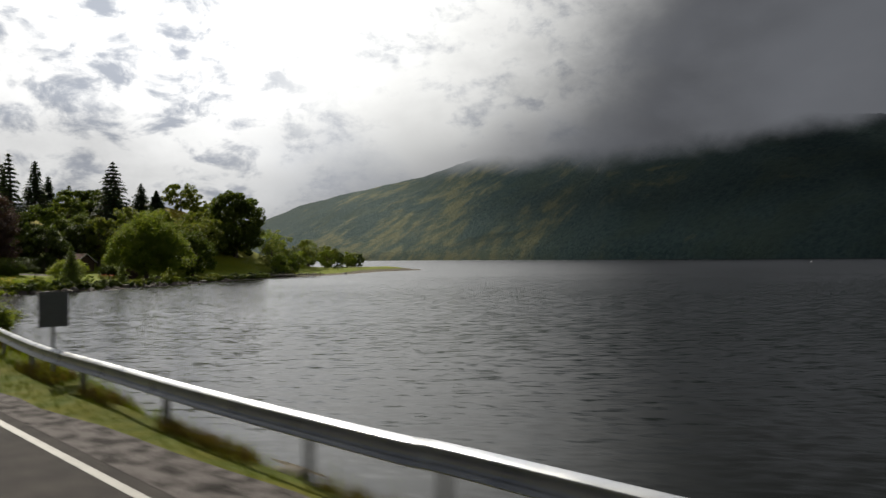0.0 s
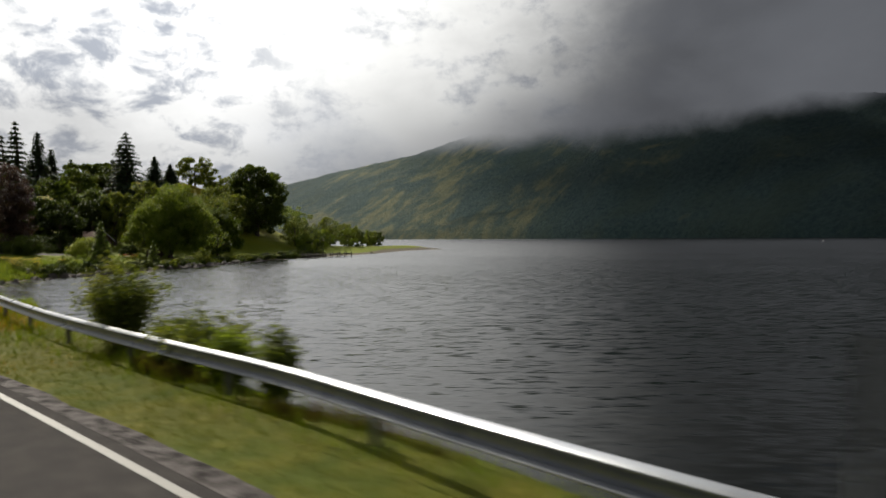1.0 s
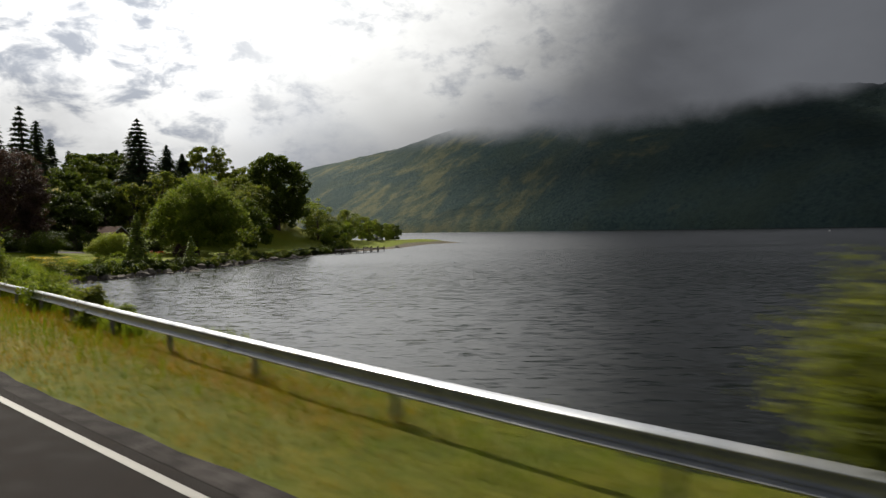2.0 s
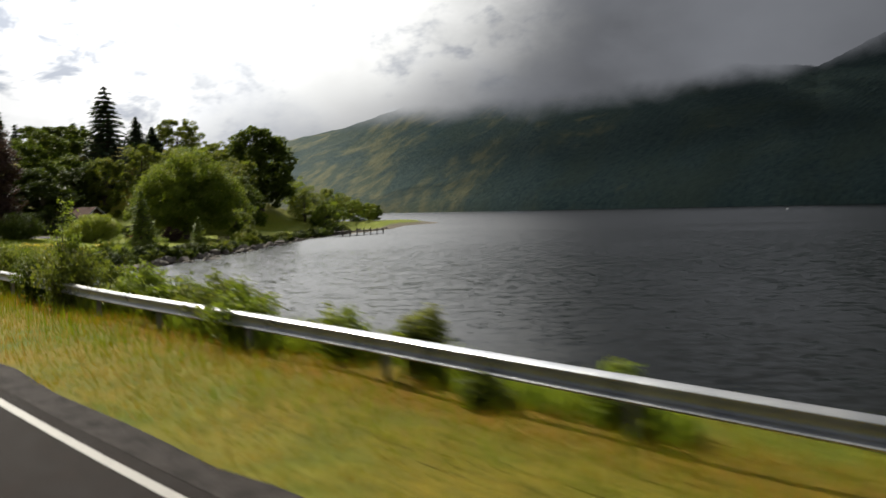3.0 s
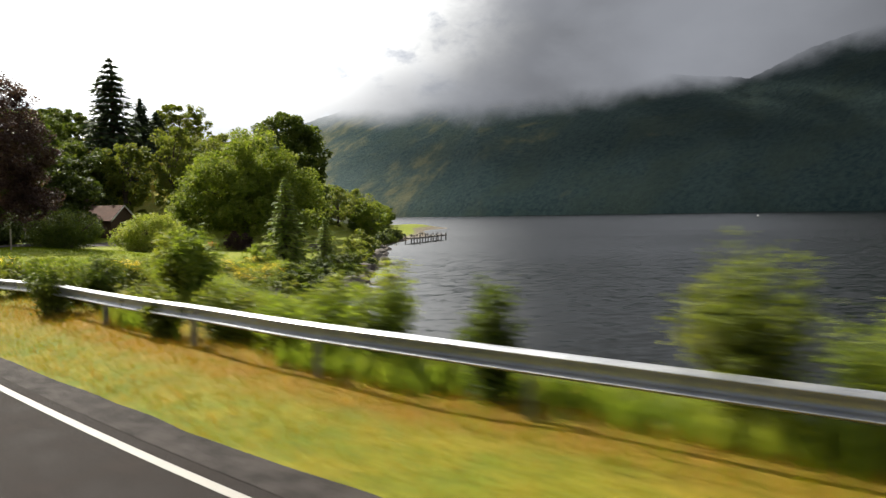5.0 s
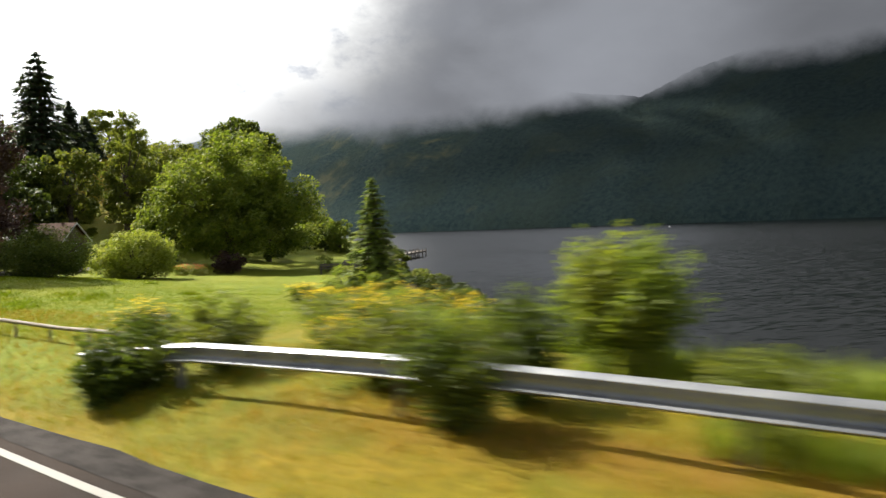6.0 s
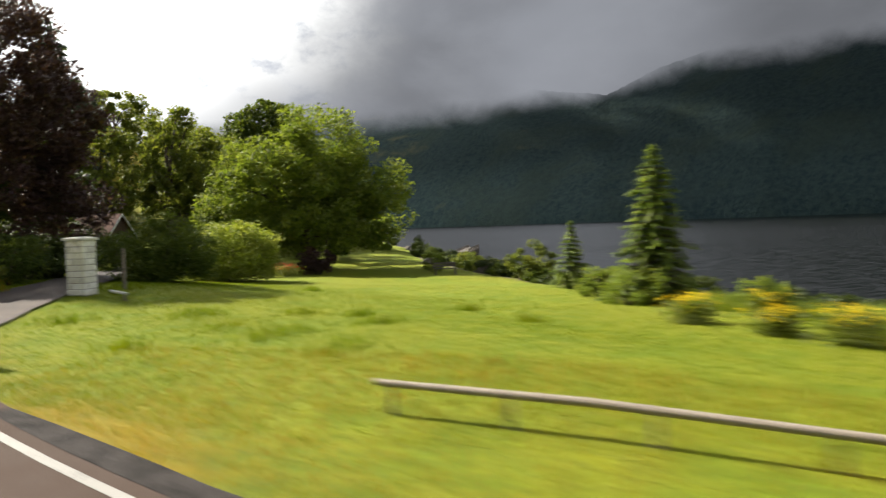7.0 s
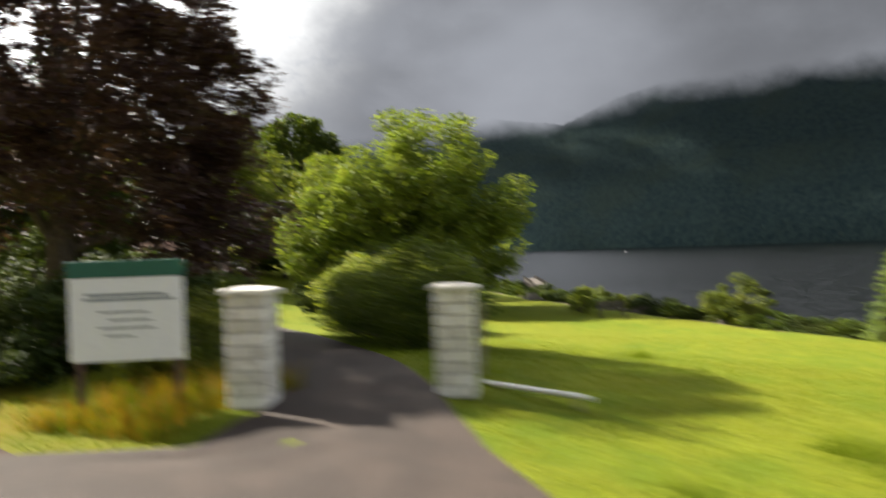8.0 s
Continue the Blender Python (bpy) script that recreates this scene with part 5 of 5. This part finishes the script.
shed = thing("boat_shed", "small white shed among the trees of the point", "shed", on(121.8, 179.6), turn=35)
part("wall", box("wall", (3.0, 2.4, 1.9), M["white_paint"], 0.02, (0, 0, 0.85)), shed)
bm = bmesh.new()
lo = [bm.verts.new(p) for p in ((-1.7, -1.4, 1.75), (1.7, -1.4, 1.75), (1.7, 1.4, 1.75), (-1.7, 1.4, 1.75))]
rg = [bm.verts.new(p) for p in ((-1.7, 0, 2.5), (1.7, 0, 2.5))]
for f in ((lo[0], lo[1], rg[1], rg[0]), (lo[2], lo[3], rg[0], rg[1]), (lo[1], lo[2], rg[1]), (lo[3], lo[0], rg[0]), lo): bm.faces.new(f)
part("roof", from_bm("roof", bm, M["roof"]), shed, "brown pitched roof")
part("door", box("door", (0.8, 0.05, 1.6), M["dark_wood"], 0.01, (0.5, -1.23, 0.75)), shed)

def boat(label, at, turn):
    ob = thing("boat", label, "boat", at, "boats on the loch", turn)
    bm = bmesh.new()
    rows = []
    for x, w, z0, z1 in ((-2.0, 0.75, -0.15, 0.55), (-0.8, 0.95, -0.25, 0.5), (0.6, 0.85, -0.25, 0.55), (1.6, 0.45, -0.15, 0.7), (2.2, 0.04, 0.1, 0.85)):
        rows.append([bm.verts.new(p) for p in ((x, -w, z1), (x, -w * 0.7, z0), (x, w * 0.7, z0), (x, w, z1))])
    for a, c in zip(rows, rows[1:]):
        for i in range(4): bm.faces.new((a[i], a[(i + 1) % 4], c[(i + 1) % 4], c[i]))
    bm.faces.new(rows[0])
    part("hull", from_bm("hull", bm, M["white_paint"]), ob)
    part("cabin", box("cabin", (1.5, 1.1, 0.8), M["white_paint"], 0.08, (-0.1, 0, 0.9), 0.85), ob)


boat("small white boat far out on the loch", (526, 165, WATER_Z + 0.1), 30)
bpy.data.objects["boat"].scale = (0.55, 0.55, 0.55)

# ---- rocks along the shore ----


def rock_mesh(seed):
    r = np.random.default_rng(seed)
    bm = bmesh.new()
    bmesh.ops.create_icosphere(bm, subdivisions=2, radius=0.5)
    k1, k2 = r.uniform(2, 5, 3), r.uniform(0, 6, 3)
    for v in bm.verts:
        c = v.co.normalized()
        f = 1 + 0.22 * math.sin(c.x * k1[0] + k2[0]) + 0.18 * math.sin(c.y * k1[1] + k2[1]) + 0.14 * math.sin(c.z * k1[2] * 1.5 + k2[2]) + r.uniform(-0.05, 0.05)
        v.co = Vector((c.x * f * 0.62, c.y * f * 0.5, c.z * f * 0.36))
    return from_bm("rock", bm, M["rock"])


ROCKS = [rock_mesh(s) for s in range(6)]
for i in range(len(SHORE) - 1):
    p, q = SHORE[i], SHORE[i + 1]
    if not (2 < p[1] < 172 and p[0] < 135): continue
    near_bay = 26 < p[0] < 75
    for j in range(7 if near_bay else 2):
        t_ = rng.uniform()
        o = rng.normal() * 1.2 if p[1] > 93 else -0.7 - abs(rng.normal()) * 0.5
        w = (q - p) / np.hypot(*(q - p))
        c = p + (q - p) * t_ + np.array([-w[1], w[0]]) * (o + 0.5)
        s = rng.uniform(0.35, 1.15) * (1.2 if near_bay else 0.8)
        ob = tagged(new("rock", ROCKS[int(rng.integers(6))]), "weathered grey-brown boulder on the waterline", "rock", "rocks on the shore")
        ob.matrix_world = pose(c[0], c[1], ground_z(c[0], c[1]) + 0.05 * s, rng.uniform(-12, 12), rng.uniform(-12, 12), rng.uniform(0, 360)) @ Matrix.Scale(s, 4)

# ---- grass ----


def blades(name, pts, h, w, mat, label, lean=0.35):
    n = len(pts)
    a = rng.uniform(0, 2 * math.pi, n)
    hh = h * rng.uniform(0.5, 1.4, n)
    off = np.c_[np.cos(a), np.sin(a)] * (hh * lean * rng.uniform(0.2, 1.4, n))[:, None]
    s = np.c_[-np.sin(a), np.cos(a), np.zeros(n)] * (w * rng.uniform(0.6, 1.3, n))[:, None]
    tip = pts + np.c_[off, hh]
    mid = pts + np.c_[off * 0.35, hh * 0.6]
    V4 = np.concatenate([np.stack([pts - s, pts + s, mid + s * 0.7, mid - s * 0.7], 1), np.stack([mid - s * 0.7, mid + s * 0.7, tip + s * 0.08, tip - s * 0.08], 1)], 1).reshape(-1, 3)
    q = np.arange(n)[:, None] * 8 + np.array([[0, 1, 2, 3, 4, 5, 6, 7]])
    return stuff(name, mesh_of(name, V4, q.reshape(-1, 4), mat), label, "grass")


def ground_many(p):
    """Heights of many places, read off the ground's own grid."""
    i, j = np.clip(np.searchsorted(gx, p[:, 0]) - 1, 0, len(gx) - 2), np.clip(np.searchsorted(gy, p[:, 1]) - 1, 0, len(gy) - 2)
    u_, v_ = (p[:, 0] - gx[i]) / (gx[i + 1] - gx[i]), (p[:, 1] - gy[j]) / (gy[j + 1] - gy[j])
    Z = gz.reshape(len(gy), len(gx))
    return (Z[j, i] * (1 - u_) + Z[j, i + 1] * u_) * (1 - v_) + (Z[j + 1, i] * (1 - u_) + Z[j + 1, i + 1] * u_) * v_


def scatter(n, x0, x1, y0, y1, test):
    p = np.c_[rng.uniform(x0, x1, n), rng.uniform(y0, y1, n)]
    d, s, _ = near(ROAD[(ROAD[:, 1] > -20) & (ROAD[:, 1] < 160)][::2], p[:, 0], p[:, 1])
    far, side, _ = near(SHORE[(SHORE[:, 1] > -20) & (SHORE[:, 1] < 150)], p[:, 0], p[:, 1])
    lat, inland = s * d, -side * far
    dd, ds, al = near(DRIVE, p[:, 0], p[:, 1])
    hw = np.where(ds > 0, np.interp(al, drive_run, half), np.interp(al, drive_run, left_half))
    ok = test(lat, inland, p) & (dd > hw + 0.1)
    p = p[ok]
    return np.c_[p, ground_many(p) - 0.01]


def edge_at(p):
    return np.interp(p[:, 1], RL[:, 1], shoulder)


def behind_rail(p):
    return p[:, 0] - np.interp(p[:, 1], RAIL[:, 1], RAIL[:, 0])


verge_pts = scatter(330000, 3.2, 22, -8, 124, lambda l, i, p: (l > edge_at(p) + 0.05 + 0.12 * np.sin(p[:, 1] * 2.1)) & (l < 10) & (i > 0.4))
m_ = rng.uniform(size=len(verge_pts)) + 0.25 * wobble(verge_pts[:, 0], verge_pts[:, 1], 1.6)
m_ = m_ - 0.4 * ss(48, 26, verge_pts[:, 1])
turf = verge_pts[m_ < 0.72]
green = rng.uniform(size=len(turf)) < ss(70, 28, turf[:, 1])
blades("green_verge_grass", turf[green], 0.10, 0.007, M["blade_dark"], "short dark green verge grass beside the guard rail")
blades("verge_grass", turf[~green], 0.10, 0.007, M["blade"], "short yellow-green verge grass")
strip = scatter(60000, 6, 17, 40, 104, lambda l, i, p: (np.abs(behind_rail(p) + 0.2) < 0.75) & (i > 0.2))
blades("dry_grass", strip, 0.16, 0.006, M["blade_dry"], "dry orange-brown grass under the guard rail")
rail_tufts = scatter(60000, 4.4, 7.5, -10, 32, lambda l, i, p: (np.abs(behind_rail(p) - 0.15) < 0.35) & (i > 0.1) & (wobble(p[:, 0] * 3, p[:, 1], 0.8) > 0.0))
blades("rail_tufts", rail_tufts, 0.22, 0.010, M["blade_brown"], "withered brown tufts under the guard rail above the water", 0.5)
blades("verge_weeds", verge_pts[m_ >= 0.72][:40000], 0.15, 0.006, M["blade_dry"], "dry orange-brown grass in the verge")
bank_pts = scatter(130000, 5, 42, -8, 118, lambda l, i, p: (l > 5.3) & (i > 0.25) & (i < 5.5))
blades("bank_grass", bank_pts, 0.34, 0.009, M["blade_green"], "long grass and weeds on the bank above the water", 0.5)
weed_pts = scatter(130000, 6, 18, 44, 98, lambda l, i, p: (behind_rail(p) > 0.15) & (behind_rail(p) < 1.7) & (i > 0.2) & (wobble(p[:, 0] * 2, p[:, 1] * 0.7, 1.0) > -0.05 + 0.35 * ss(62, 52, p[:, 1])))
blades("bank_weeds", weed_pts, 0.42, 0.020, M["leaf_light"], "tall light green weeds behind the guard rail", 0.5)
herb_pts = scatter(60000, 17, 36, 90, 116, lambda l, i, p: (l > 8.2) & (i > 0.5) & (i < 6.0) & (wobble(p[:, 0], p[:, 1], 1.1) > -0.25) & ((p[:, 1] < 106.5) | (p[:, 0] > 24.3 + 0.85 * (p[:, 1] - 107))))
blades("wild_herbs", herb_pts, 0.50, 0.022, M["leaf_light"], "tall wild herbs between the guard rail and the lawn", 0.6)
lawn_pts = scatter(260000, 18, 48, 108, 140, lambda l, i, p: (l > 3.6) & (i > 4.0) & (rng.uniform(size=len(l)) < np.clip(1.7 - l / 15, 0.15, 1)))
blades("lawn_grass", lawn_pts, 0.055, 0.007, M["blade_green"], "short mown lawn grass in the sun")
sign_pts = np.c_[rng.uniform(20.5, 27.2, 9000), rng.uniform(134.2, 139.5, 9000)]
sign_pts = sign_pts[(sign_pts[:, 0] > 24.5) & (np.abs((sign_pts[:, 1] - 136.6) - (sign_pts[:, 0] - 25.2) * -0.35) < 1.3)]
sign_pts = np.c_[sign_pts, ground_many(sign_pts)]
cut = len(sign_pts) // 2
blades("tall_grass", sign_pts[:cut], 0.42, 0.012, M["blade_dry"], "tall orange-brown grass round the sign posts", 0.5)
blades("tall_grass", sign_pts[cut:], 0.38, 0.012, M["blade_green"], "tall green grass round the sign posts", 0.5)
WEEDS = [(24.5, 124.2, 0.5), (23.4, 122.3, 0.5), (21.7, 124.4, 0.4), (22.4, 119.8, 0.5), (25.7, 120.7, 0.35), (26.6, 126.7, 0.3), (27.3, 123.9, 0.3), (25.9, 126.2, 0.5), (24.0, 122.1, 0.5), (27.3, 122.1, 0.25), (23.9, 128.5, 0.35), (29.7, 132.5, 0.5), (30.6, 120.3, 0.25), (28.4, 117.9, 0.25), (37.3, 129.8, 0.3)]
for x, y, r in WEEDS:
    n_ = 110
    p = np.c_[x + rng.normal(size=n_) * r, y + rng.normal(size=n_) * r * 0.7]
    p = np.c_[p, ground_many(p)]
    blades("weed_patch", p, 0.18, 0.016, M["blade_green"], "patch of long dark green leaves on the lawn", 0.8)
